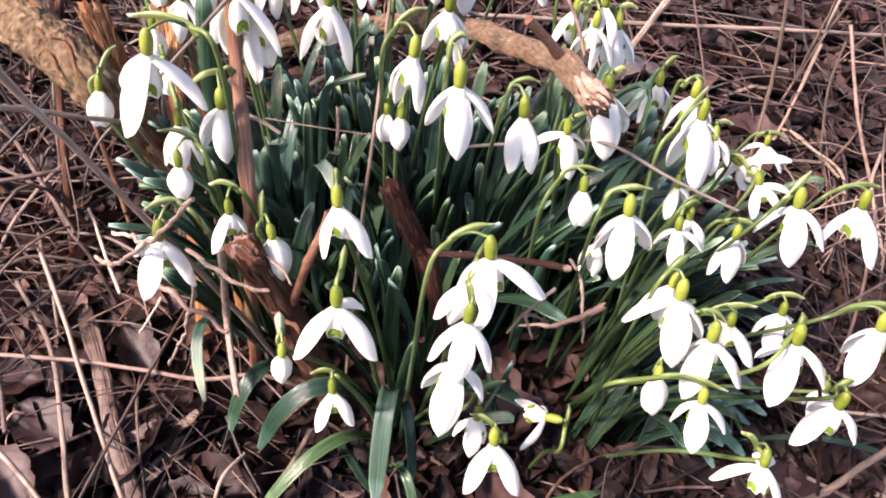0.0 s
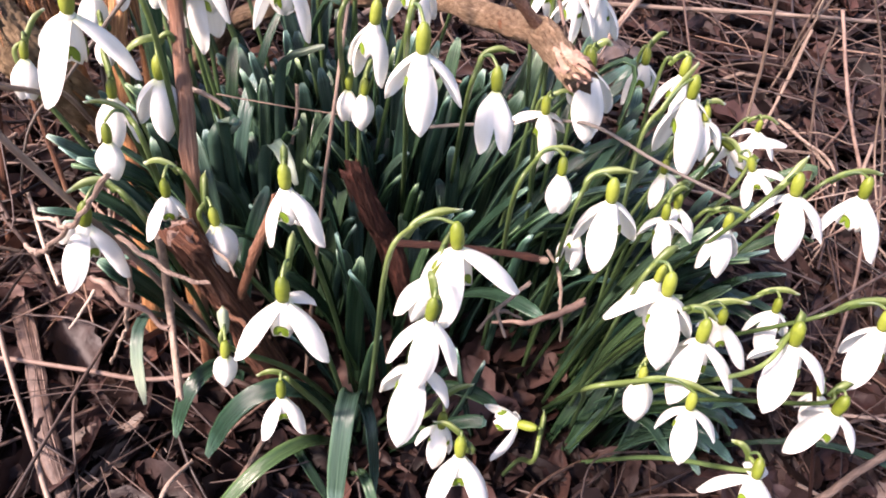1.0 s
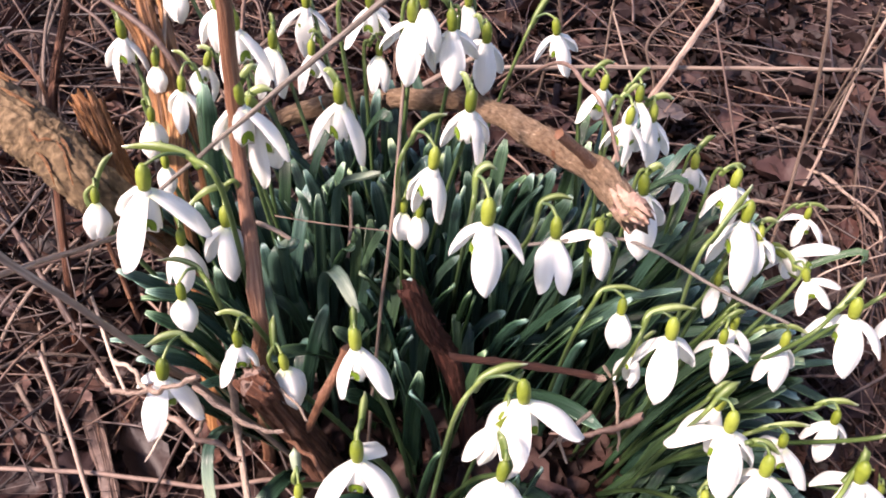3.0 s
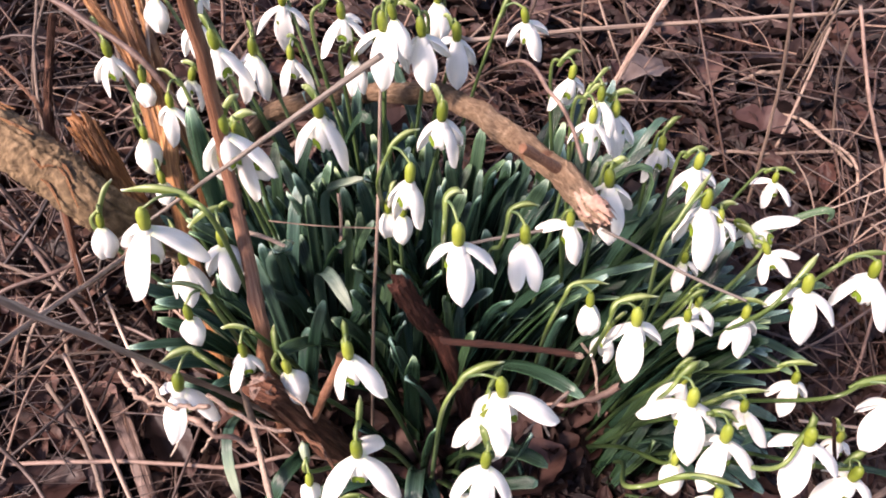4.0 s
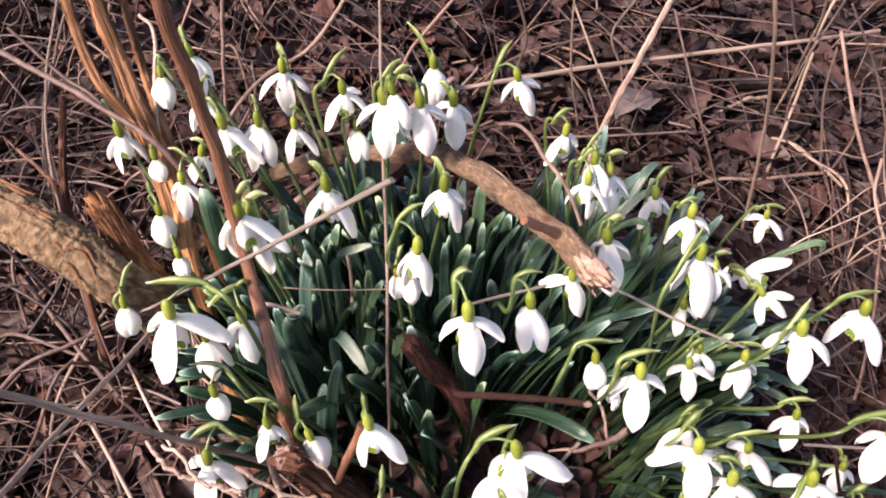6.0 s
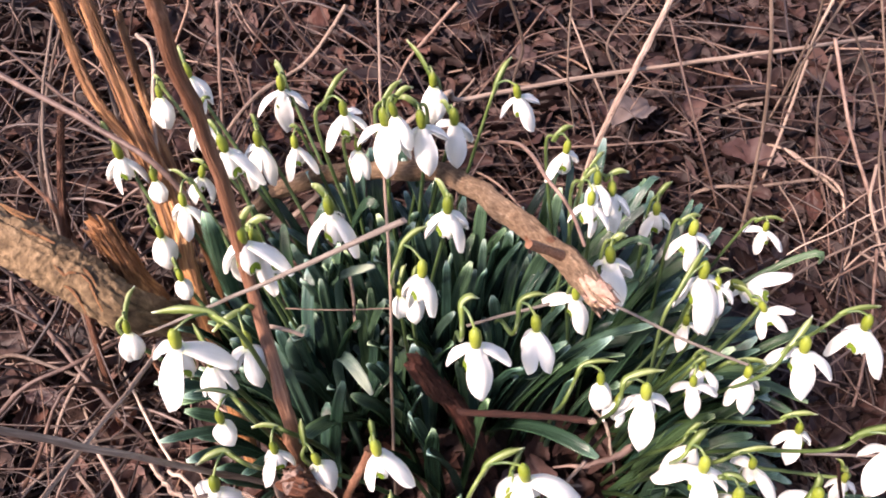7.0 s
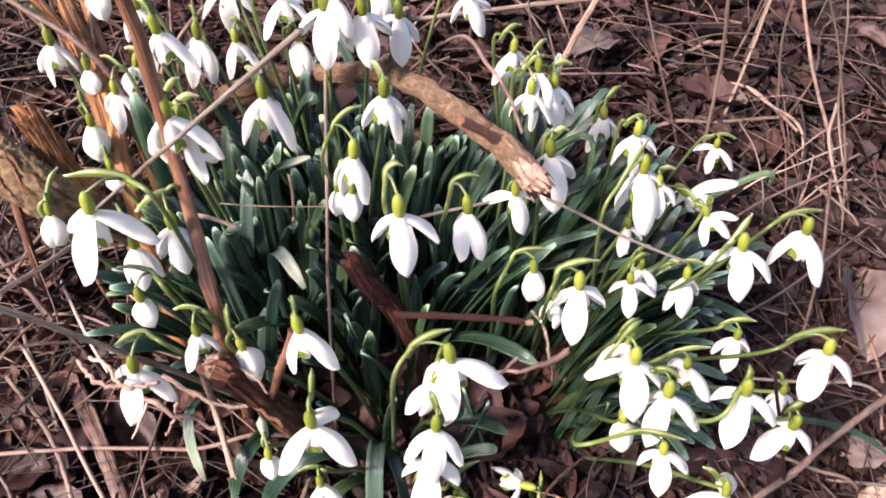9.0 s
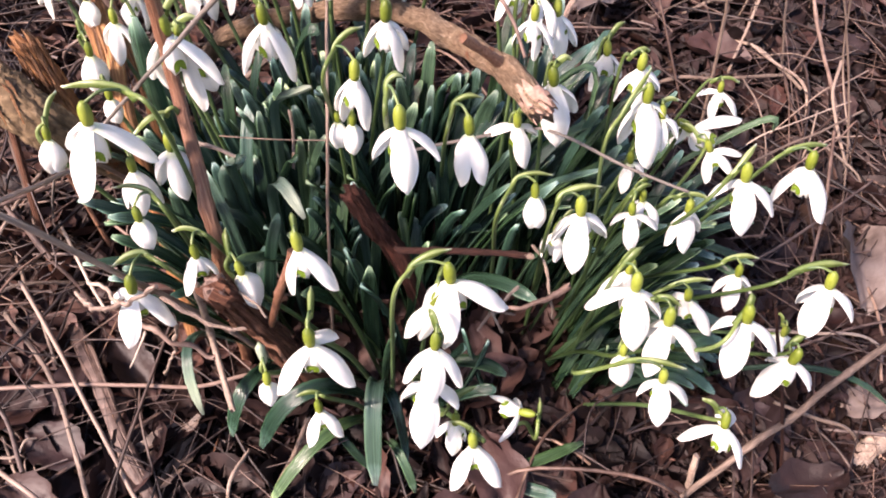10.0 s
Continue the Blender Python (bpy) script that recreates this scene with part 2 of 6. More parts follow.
def part(name, geo, mat, parent, label=""):
    """Links geometry (verts, faces, uvs) as one mesh under a thing or a part."""
    ob = mesh_object(name, geo[0], geo[1], mat, geo[2] if len(geo) > 2 else None)
    ob.parent = parent
    if label:
        tagged(ob, label)
    return ob


def joined(geos):
    verts, faces, uvs = [], [], []
    for v, f, u in geos:
        k = len(verts)
        verts += list(v)
        faces += [tuple(i + k for i in q) for q in f]
        uvs += list(u)
    return verts, faces, uvs


def smooth_line(points, steps):
    """Catmull-Rom through the points."""
    p = [Vector(q) for q in points]
    p = [p[0] * 2 - p[1]] + p + [p[-1] * 2 - p[-2]]
    line = []
    for i in range(1, len(p) - 2):
        for k in range(steps):
            t = k / steps
            line.append(0.5 * ((2 * p[i]) + (p[i + 1] - p[i - 1]) * t + (2 * p[i - 1] - 5 * p[i] + 4 * p[i + 1] - p[i + 2]) * t * t + (3 * p[i] - p[i - 1] - 3 * p[i + 1] + p[i + 2]) * t ** 3))
    line.append(p[-2])
    return line


def tube(line, radii, sides=8, flat=1.0, rough=0.0, seed=0, caps=True, ref=None, ragged=0.0):
    """A swept tube along line; flat squeezes it along its second axis; rough roughens its wall."""
    verts, faces, uvs = [], [], []
    rnd = random.Random(seed)
    side = Vector(ref) if ref is not None else None
    length = len(line)
    for i, p in enumerate(line):
        d = (line[min(i + 1, length - 1)] - line[max(i - 1, 0)]).normalized()
        if side is None:
            side = d.orthogonal()
        side = (side - d * side.dot(d)).normalized()
        up = d.cross(side)
        for k in range(sides):
            a = 2 * math.pi * k / sides
            r = radii[i]
            jut = d * (rnd.uniform(-1.0, 1.0) * r * ragged) if ragged and i in (0, length - 1) else Vector((0, 0, 0))
            if rough:
                q = p + (side * math.cos(a) + up * math.sin(a)) * r
                r *= 1 + rough * 0.35 * (noise.noise(q * 130 + Vector((seed, 0, 0))) + 0.8 * noise.noise(q * 520))
                r *= 1 + rough * (0.55 * noise.noise((math.cos(a) * 4.2, math.sin(a) * 4.2, seed + i * 0.10)) + 0.4 * noise.noise((math.cos(a) * 9, math.sin(a) * 9, seed + i * 0.22)))
            verts.append(p + jut + side * (math.cos(a) * r) + up * (math.sin(a) * r * flat))
            uvs.append((k / sides, i / (length - 1)))
    for i in range(length - 1):
        for k in range(sides):
            a, b = i * sides + k, i * sides + (k + 1) % sides
            faces.append((a, b, b + sides, a + sides))
    if caps:
        first, last = list(range(sides - 1, -1, -1)), list(range((length - 1) * sides, length * sides))
        for ring in (first, last):
            k = len(verts)
            verts += [verts[q].copy() for q in ring]
            uvs += [uvs[q] for q in ring]
            faces.append(tuple(range(k, k + sides)))
    return verts, faces, uvs


def lathe(base, axis, profile, sides=12):
    """A body turned about axis from base: profile rows of (distance along, radius)."""
    axis = Vector(axis).normalized()
    line = [Vector(base) + axis * s for s, _ in profile]
    return tube(line, [max(r, 1e-5) for _, r in profile], sides)


def frame_of(axis):
    """Two directions square to axis, the first nearest to +x."""
    axis = Vector(axis).normalized()
    x = Vector((1, 0, 0))
    x = (x - axis * x.dot(axis)).normalized()
    return x, axis.cross(x)


# ---- ground ----
def build_ground():
    verts, faces = [], []
    rings, sectors = 190, 180
    verts.append((0, 0.05, ground_height(0, 0.05)))
    for i in range(rings):
        r = 0.006 * (i + 1) if i < 110 else 0.66 * 1.075 ** (i - 109)
        for k in range(sectors):
            a = 2 * math.pi * k / sectors
            x, y = r * math.cos(a), 0.05 + r * math.sin(a)
            verts.append((x, y, ground_height(x, y)))
    for k in range(sectors):
        faces.append((0, 1 + k, 1 + (k + 1) % sectors))
    for i in range(rings - 1):
        for k in range(sectors):
            a, b = 1 + i * sectors + k, 1 + i * sectors + (k + 1) % sectors
            faces.append((a, a + sectors, b + sectors, b))
    tagged(mesh_object("ground", verts, faces, soil), "dark damp woodland soil under leaf litter", "ground", kind="structure")


build_ground()


# ---- sticks, stems and branches ----
def stick(name, label, category, mat, r0, r1, points, flat=1.0, rooted=True):
    pts = [Vector(p) for p in points]
    low = 0 if pts[0].z - ground_height(pts[0].x, pts[0].y) < pts[-1].z - ground_height(pts[-1].x, pts[-1].y) else -1
    foot = pts[low]
    gap = foot.z - ground_height(foot.x, foot.y)
    grow = r0 if low == 0 else r1
    if rooted and gap > grow * 1.5:
        inner = pts[1] if low == 0 else pts[-2]
        d = (foot - inner).normalized()
        d = (d + Vector((0, 0, -0.6))).normalized()
        q = foot + d * (gap / max(0.3, -d.z))
        q.z = ground_height(q.x, q.y) - 0.004
        pts = [q] + pts if low == 0 else pts + [q]
    line = smooth_line(pts, 20 if max(r0, r1) > 0.004 else 10)
    n = len(line)
    seed = len(bpy.data.objects)
    rnd = random.Random(seed)
    big, knobbly = max(r0, r1) > 0.004, name == "root_twig"
    for i in range(n):
        wob = (1.1 if knobbly else 0.25) * min(r0, r1)
        line[i] = line[i] + Vector([noise.noise(line[i] * (170 if knobbly else 60) + Vector((7.7 * k, seed, 0))) * wob * 2 for k in range(3)])
    radii = [r0 + (r1 - r0) * i / (n - 1) for i in range(n)]
    if big:
        radii = [r * (1 + 0.12 * noise.noise((i * 0.09, seed, 0)) + 0.04 * noise.noise((i * 0.4, seed, 3))) for i, r in enumerate(radii)]
    else:
        joint = rnd.randint(6, 12)
        radii = [r * (1.22 if i % joint == 0 and r > 0.001 else 1.0) * (0.9 + 0.9 * abs(noise.noise((i * 0.37, seed, 5))) if knobbly else 1.0) for i, r in enumerate(radii)]
    ob = mesh_object(name, *tube(line, radii, 28 if big else 9, flat, rough=0.14 if max(r0, r1) > 0.01 else 0.30 if big else 0.14, seed=seed, ragged=0.9)[:2], mat, uvs=tube(line, radii, 28 if big else 9, flat)[2])
    return tagged(ob, label, category)


def knob(place, way, radius, rise):
    """A low dome on a surface."""
    way = Vector(way).normalized()
    return lathe(Vector(place) - way * rise * 0.6, way, [(0, radius), (rise * 0.6, radius * 0.96), (rise * 1.05, radius * 0.72), (rise * 1.2, radius * 0.5), (rise * 1.05, radius * 0.26), (rise, 0.0002)], 14)


def branch(name, label, category, mat, r0, r1, points, knots, splinters):
    """A stick with knots at (share of its length, degrees round it) and a splintered end."""
    thing = tagged(new(name), label, category)
    bark = stick("bark", "", "", mat, r0, r1, points)
    bark.parent = thing
    line = smooth_line(points, 12)
    rnd = random.Random(4)
    for share, turn in knots:
        i = min(len(line) - 2, int(share * len(line)))
        d = (line[i + 1] - line[i - 1]).normalized()
        side = Matrix.Rotation(radians(turn), 3, d) @ (Vector((0, 0, 1)) - d * d.z).normalized()
        r = r0 + (r1 - r0) * share
        part("knot", knob(line[i] + side * r * 0.93, side, r * 0.42, r * 0.22), stub_orange, thing, "dark round knot in the bark")
    if splinters:
        tail = smooth_line(points, 24)[-9:]
        part("torn_wood", tube(tail, [r1 * (1.0 + 0.05 * (i > 2)) for i in range(9)], 22, rough=0.4, seed=9, ragged=1.2), pith, thing, "pale torn wood of the broken end")
        d = (line[-1] - line[-3]).normalized()
        x, y = frame_of(d)
        for k in range(splinters):
            a, rr = rnd.uniform(0, 6.28), r1 * rnd.uniform(0.2, 0.85)
            p = line[-1] + x * (math.cos(a) * rr) + y * (math.sin(a) * rr)
            way = (d + x * rnd.uniform(-0.25, 0.25) + y * rnd.uniform(-0.25, 0.25)).normalized()
            n = rnd.uniform(0.002, 0.0055)
            part("splinter", lathe(p - way * 0.004, way, [(0, r1 * 0.30), (0.004 + n * 0.5, r1 * 0.24), (0.004 + n, r1 * 0.05)], 6), pith, thing, "pale splinter of broken wood")
    return thing


def fibrous(name, label, category, mat, r0, r1, points, strips, rooted=True):
    """A weathered log or stem whose bark hangs in long torn strips."""
    thing = tagged(new(name), label, category)
    core = stick("wood", "", "", mat, r0 * 0.93, r1 * 0.93, points, 1.0, rooted)
    core.parent = thing
    line = smooth_line(points, 14)
    rnd = random.Random(len(points) * 7 + strips)
    geos = []
    for k in range(strips):
        i0 = rnd.randint(0, len(line) - 8)
        i1 = min(len(line) - 1, i0 + rnd.randint(6, 22))
        turn = rnd.uniform(0, 6.28)
        drift = rnd.uniform(-0.35, 0.35)
        lift = rnd.choice((rnd.uniform(0.0, 0.12), rnd.uniform(0.0, 0.12), rnd.uniform(0.1, 0.45)))
        path = []
        for i in range(i0, i1 + 1):
            s = (i - i0) / (i1 - i0)
            d = (line[min(i + 1, len(line) - 1)] - line[max(i - 1, 0)]).normalized()
            x, y = frame_of(d)
            a = turn + drift * s
            r = (r0 + (r1 - r0) * i / (len(line) - 1)) * (0.97 + 0.05 * rnd.random() + lift * (2 * s - 1) ** 4)
            path.append(line[i] + x * (math.cos(a) * r) + y * (math.sin(a) * r))
        w = max(0.0004, r0 * rnd.uniform(0.05, 0.13))
        geos.append(tube(path, [w * (0.35 + 0.65 * math.sin(math.pi * (0.1 + 0.8 * q / (len(path) - 1)))) for q in range(len(path))], 5, 0.6))
    tagged(part("torn_bark", joined(geos), mat, thing, "torn fibrous brown bark"), kind="stuff")
    return thing


def flat_stalk(name, label, category, mat, r0, r1, points):
    """A flattened, ridged, splintered dead stem."""
    thing = tagged(new(name), label, category)
    line = smooth_line(points, 16)
    n = len(line)
    across = (line[-1] - line[0]).cross(Vector((0, 0, 1))).normalized()
    radii = [(r0 + (r1 - r0) * i / (n - 1)) * (1 + 0.18 * noise.noise((i * 0.13, 2.0, 0))) for i in range(n)]
    part("core", tube(line, radii, 26, 0.34, rough=0.35, seed=5, ref=across, ragged=1.2), mat, thing)
    rnd = random.Random(31)
    for k in range(9):
        i0 = rnd.randint(0, n - 16)
        i1 = min(n - 1, i0 + rnd.randint(12, 30))
        off = rnd.uniform(-0.85, 0.85)
        run = [line[i] + across * (off * radii[i]) + Vector((0, 0, radii[i] * 0.34 * math.sqrt(1 - off * off) * 0.95)) for i in range(i0, i1 + 1)]
        part("fibre", tube(run, [0.00045 * (0.3 + 0.7 * math.sin(math.pi * (q + 0.5) / len(run))) for q in range(len(run))], 5, 0.6), mat, thing, "raised grey fibre of the dead stalk")
    return thing


branch("fallen_branch", "thick curved broken branch with rough brown bark arching over the clump", "branch", bark_branch, 0.0044, 0.0043, [(-0.093, 0.113, 0.099), (-0.060, 0.103, 0.116), (-0.031, 0.087, 0.131), (-0.010, 0.067, 0.139), (0.005, 0.034, 0.152), (0.017, 0.004, 0.164), (0.028, -0.015, 0.161)], ((0.74, 100), (0.8, 20), (0.45, 80)), 9)
part("spur", tube(smooth_line([(0.0185, 0.0012, 0.1650), (0.0105, -0.0018, 0.1735), (0.0022, -0.0050, 0.1818)], 6), [0.0021 - 0.00004 * k for k in range(13)], 10, rough=0.3, seed=3, ragged=0.4), stick_red, bpy.data.objects["fallen_branch"], "dark cut-off side twig of the branch")
branch("tall_stick", "tall leaning red-brown woody stick rising through the flowers", "stick", stick_red, 0.00286, 0.00204, [(-0.087, -0.018, 0.086), (-0.084, -0.023, 0.117), (-0.092, 0.012, 0.155), (-0.092, 0.015, 0.213), (-0.094, 0.013, 0.251), (-0.093, 0.011, 0.269)], ((0.35, 60), (0.62, 120), (0.8, 200)), 0)
stick("thin_stem", "thin pale upright dry stem among the snowdrops", "dry stem", dry_grey, 0.00072, 0.00062, [(-0.047, -0.004, 0.080), (-0.043, 0.025, 0.136), (-0.042, 0.088, 0.151), (-0.039, 0.141, 0.183)])
stick("crossing_twig", "thin grey dry twig leaning across the tall stick", "twig", twig_ash, 0.00052, 0.0007, [(-0.165, 0.041, 0.079), (-0.133, 0.018, 0.122), (-0.101, -0.006, 0.165), (-0.069, -0.030, 0.208), (-0.038, -0.052, 0.249)])
stick("low_twig", "long grey-brown bare twig reaching over the litter into the clump", "twig", dry_pale, 0.0010, 0.0011, [(-0.150, -0.072, 0.232), (-0.134, -0.059, 0.184), (-0.112, -0.041, 0.118), (-0.095, -0.027, 0.067), (-0.080, -0.015, 0.015)])
stick("left_twig", "pale dry twig slanting up from the litter", "twig", dry_bleached, 0.0007, 0.0010, [(-0.131, -0.092, 0.196), (-0.132, -0.071, 0.180), (-0.132, -0.036, 0.154), (-0.133, -0.002, 0.128), (-0.134, 0.020, 0.110)])
stick("side_twig", "thin bent brown twig passing over the leaves", "twig", twig_ash, 0.00065, 0.00055, [(-0.015, 0.005, 0.124), (0.011, 0.009, 0.126), (0.033, 0.010, 0.129), (0.042, -0.002, 0.136), (0.060, -0.015, 0.134), (0.082, -0.028, 0.132)], rooted=False)
fibrous("broken_stub", "dark red-brown broken woody stub standing in the leaves", "broken stem", stub_red, 0.0046, 0.0040, [(-0.013, -0.001, 0.051), (-0.022, 0.002, 0.074), (-0.029, -0.001, 0.090), (-0.036, 0.001, 0.107)], 56, True)
# Darker than the red-brown stub wood; shade on the stick is in its colour.
rod = stick("fallen_stick", "short red-brown stick lying across the clump", "stick", stub_dark, 0.0014, 0.0012, [(-0.019, -0.011, 0.085), (0.005, -0.019, 0.093), (0.030, -0.027, 0.098)], rooted=False)
part("cut_end", tube([Vector((0.0290, -0.0267, 0.0978)), Vector((0.0305, -0.0272, 0.0981)), Vector((0.0316, -0.0275, 0.0984))], [0.00135, 0.00138, 0.0010], 12, rough=0.2, seed=2, ragged=0.5), dry_bleached, rod, "pale slanting cut end")
stick("broken_stub", "reddish broken stem leaning beside a drooping flower", "broken stem", stick_red, 0.0014, 0.0016, [(-0.068, -0.045, 0.086), (-0.061, -0.048, 0.112), (-0.054, -0.047, 0.134)], rooted=False)
stump = fibrous("broken_stub", "dark red-brown stump with a splintered pale top", "broken stem", stump_brown, 0.0062, 0.0048, [(-0.052, -0.028, -0.004), (-0.066, -0.042, 0.070), (-0.082, -0.047, 0.117)], 40, True)
for share, wide in ((0.0, 0.0043), (0.5, 0.0034)):
    top = Vector((-0.0815, -0.0469, 0.1158)) + Vector((-0.22, -0.08, 0.62)) * 0.003 * share
    part("torn_top", tube([top, top + Vector((-0.0005, -0.0002, 0.0012)), top + Vector((-0.0008, -0.0003, 0.0021))], [wide, wide * 0.96, wide * 0.7], 26, rough=0.9, seed=4 + int(share * 8), ragged=0.5), twig_grey, stump, "pale crumbling wood of the stump's top")
stick("dry_stalk", "pale straw-coloured dry stalk leaning in front of the stump", "dry stalk", dry_pale, 0.00144, 0.00119, [(-0.091, -0.038, 0.107), (-0.094, -0.035, 0.065), (-0.086, -0.061, 0.054)], rooted=False)
flat_stalk("litter_stalk", "flat weathered grey dead stalk lying on the litter", "dry stalk", twig_grey, 0.0038, 0.0030, [(-0.181, 0.022, 0.016), (-0.156, -0.020, 0.021), (-0.141, -0.052, 0.012), (-0.123, -0.082, 0.005)])
stick("litter_stalk", "thin pale dead stalk lying on the litter", "dry stalk", straw_single, 0.00097, 0.0009, [(-0.182, 0.008, 0.051), (-0.166, -0.018, 0.040), (-0.142, -0.059, 0.023), (-0.127, -0.084, 0.013)])
stick("litter_stalk", "grey dead stalk lying level on the litter", "dry stalk", twig_grey, 0.0009, 0.0009, [(-0.201, -0.032, 0.030), (-0.155, -0.032, 0.029), (-0.110, -0.034, 0.025), (-0.081, -0.028, 0.021)])
stick("litter_stalk", "bent dry grey stalk on the brown litter", "dry stalk", dry_grey, 0.00105, 0.00097, [(-0.193, 0.002, 0.036), (-0.170, -0.027, 0.029), (-0.158, -0.057, 0.017), (-0.148, -0.084, 0.007)])
stick("litter_stalk", "pale bare stalk lying at the edge of the litter", "dry stalk", straw_single, 0.00105, 0.0009, [(-0.177, -0.071, 0.031), (-0.159, -0.084, 0.028), (-0.147, -0.095, 0.025)])
stick("litter_stalk", "short curved pale stalk on dark litter", "dry stalk", dry_pale, 0.00082, 0.00075, [(-0.087, -0.059, 0.011), (-0.092, -0.071, 0.015), (-0.095, -0.079, 0.008)])
stick("litter_stalk", "brown dead stalk beside the front leaves", "dry stalk", dry_grey, 0.00113, 0.0009, [(-0.062, -0.045, 0.009), (-0.069, -0.062, 0.006), (-0.076, -0.076, 0.004)])
stick("root_twig", "pale crooked dead twig hanging below the flowers", "twig", dry_pale, 0.00077, 0.00056, [(-0.099, -0.046, 0.100), (-0.105, -0.037, 0.075), (-0.114, -0.030, 0.046), (-0.124, -0.025, 0.021)], rooted=False)
stick("root_twig", "pale crooked twig with peeling bark", "twig", dry_bleached, 0.0009, 0.0006, [(-0.146, -0.016, 0.074), (-0.130, -0.036, 0.092), (-0.106, -0.059, 0.127), (-0.084, -0.079, 0.163)], rooted=False)
stick("root_twig", "small forked end of a crooked twig", "twig", dry_pale, 0.0007, 0.0006, [(-0.128, -0.034, 0.106), (-0.120, -0.041, 0.112), (-0.106, -0.059, 0.127)], rooted=False)
stick("root_twig", "pale dead twig crossing before the stump", "twig", dry_bleached, 0.0007, 0.0006, [(-0.099, -0.049, 0.116), (-0.087, -0.057, 0.114), (-0.078, -0.060, 0.112), (-0.071, -0.061, 0.112)], rooted=False)
stick("root_twig", "thin grey twig below a closed bud", "twig", dry_pale, 0.0005, 0.0004, [(-0.074, -0.047, 0.113), (-0.069, -0.051, 0.111), (-0.065, -0.055, 0.109)], rooted=False)
stick("root_twig", "short thin pale twig in the shade", "twig", dry_pale, 0.0005, 0.0003, [(-0.114, -0.041, 0.082), (-0.117, -0.046, 0.078), (-0.120, -0.051, 0.074)], rooted=False)
stick("root_twig", "brown dead twig low before the stump", "twig", twig_grey, 0.001, 0.0009, [(-0.112, -0.043, 0.093), (-0.103, -0.048, 0.089), (-0.089, -0.051, 0.078)], rooted=False)
stick("root_twig", "reddish dead twig end beside a bud", "twig", stick_red, 0.0008, 0.0006, [(-0.074, -0.048, 0.088), (-0.064, -0.057, 0.090), (-0.058, -0.066, 0.090)], rooted=False)
stick("root_twig", "small pale hooked twig with side shoots", "twig", dry_pale, 0.00063, 0.00049, [(0.032, -0.022, 0.098), (0.038, -0.026, 0.090), (0.040, -0.032, 0.079), (0.042, -0.037, 0.068)], rooted=False)
stick("root_twig", "small pale branching twig in the dark hollow", "twig", dry_pale, 0.0007, 0.00049, [(0.022, -0.047, 0.108), (0.012, -0.053, 0.101), (0.008, -0.055, 0.092)], rooted=False)
stick("root_twig", "short brown broken stem end beside the hollow", "twig", twig_grey, 0.0005, 0.0017, [(0.017, -0.032, 0.070), (0.031, -0.035, 0.076), (0.041, -0.036, 0.084), (0.0465, -0.034, 0.086)], rooted=False)
stick("fallen_straw", "fine pale straw lying level across the leaves", "dry stem", dry_grey, 0.0003, 0.00025, [(-0.087, 0.028, 0.114), (-0.067, 0.025, 0.114), (-0.043, 0.024, 0.113)], rooted=False)
stick("fallen_straw", "short pale straw among the green leaves", "dry stem", dry_pale, 0.0009, 0.0007, [(-0.092, 0.011, 0.127), (-0.085, 0.010, 0.125), (-0.078, 0.009, 0.121)], rooted=False)
stick("fallen_straw", "bleached dead strip standing among the leaves", "dry stem", dry_bleached, 0.0008, 0.0006, [(-0.061, 0.047, 0.109), (-0.060, 0.039, 0.103), (-0.060, 0.024, 0.098)], rooted=False)
stick("back_stalk", "long pale dry stalk lying across behind the flowers", "dry stalk", dry_pale, 0.00163, 0.00122, [(-0.016, 0.175, 0.093), (0.007, 0.186, 0.088), (0.097, 0.211, 0.080), (0.219, 0.221, 0.082), (0.281, 0.232, 0.079)])
stick("back_stalk", "straight grey-brown dry stalk leaning behind the clump", "dry stalk", dry_bleached, 0.0019, 0.0019, [(0.154, 0.259, 0.124), (0.142, 0.245, 0.103), (0.113, 0.206, 0.083), (0.091, 0.181, 0.055)])
stick("upright_stem", "thin brown upright dry stem behind the clump", "dry stem", dry_grey, 0.00095, 0.00102, [(0.147, 0.151, 0.175), (0.156, 0.139, 0.133), (0.168, 0.138, 0.081), (0.173, 0.126, 0.009)])
stick("upright_stem", "thin brown leaning dry stem behind the clump", "dry stem", twig_grey, 0.00068, 0.00082, [(0.141, 0.235, 0.101), (0.146, 0.183, 0.071), (0.167, 0.148, 0.013)])
stick("upright_stem", "thin pale dry stem behind the clump", "dry stem", dry_pale, 0.00061, 0.00061, [(0.064, 0.194, 0.150), (0.070, 0.197, 0.090), (0.085, 0.205, 0.030)])
stick("upright_stem", "thin dry stem leaning behind the clump", "dry stem", dry_grey, 0.00068, 0.00068, [(0.085, 0.263, 0.091), (0.098, 0.227, 0.063), (0.109, 0.219, 0.041)])
stick("upright_stem", "thin bent dry stem in the litter", "dry stem", dry_grey, 0.00061, 0.00061, [(0.195, 0.152, 0.152), (0.232, 0.146, 0.098), (0.253, 0.110, 0.030), (0.249, 0.071, -0.007)])
stick("upright_stem", "brown dry stem standing beside the clump", "dry stem", twig_grey, 0.00088, 0.00088, [(0.217, 0.076, 0.056), (0.217, 0.052, 0.022), (0.205, 0.022, -0.002)])
stick("upright_stem", "brown dry stem leaning behind the clump", "dry stem", dry_grey, 0.00109, 0.00109, [(-0.056, 0.206, 0.141), (-0.081, 0.199, 0.112), (-0.121, 0.183, 0.092)])
stick("upright_stem", "dull brown dry stem behind the flowers", "dry stem", twig_grey, 0.00109, 0.00109, [(-0.123, 0.208, 0.147), (-0.130, 0.197, 0.106), (-0.134, 0.191, 0.075)])
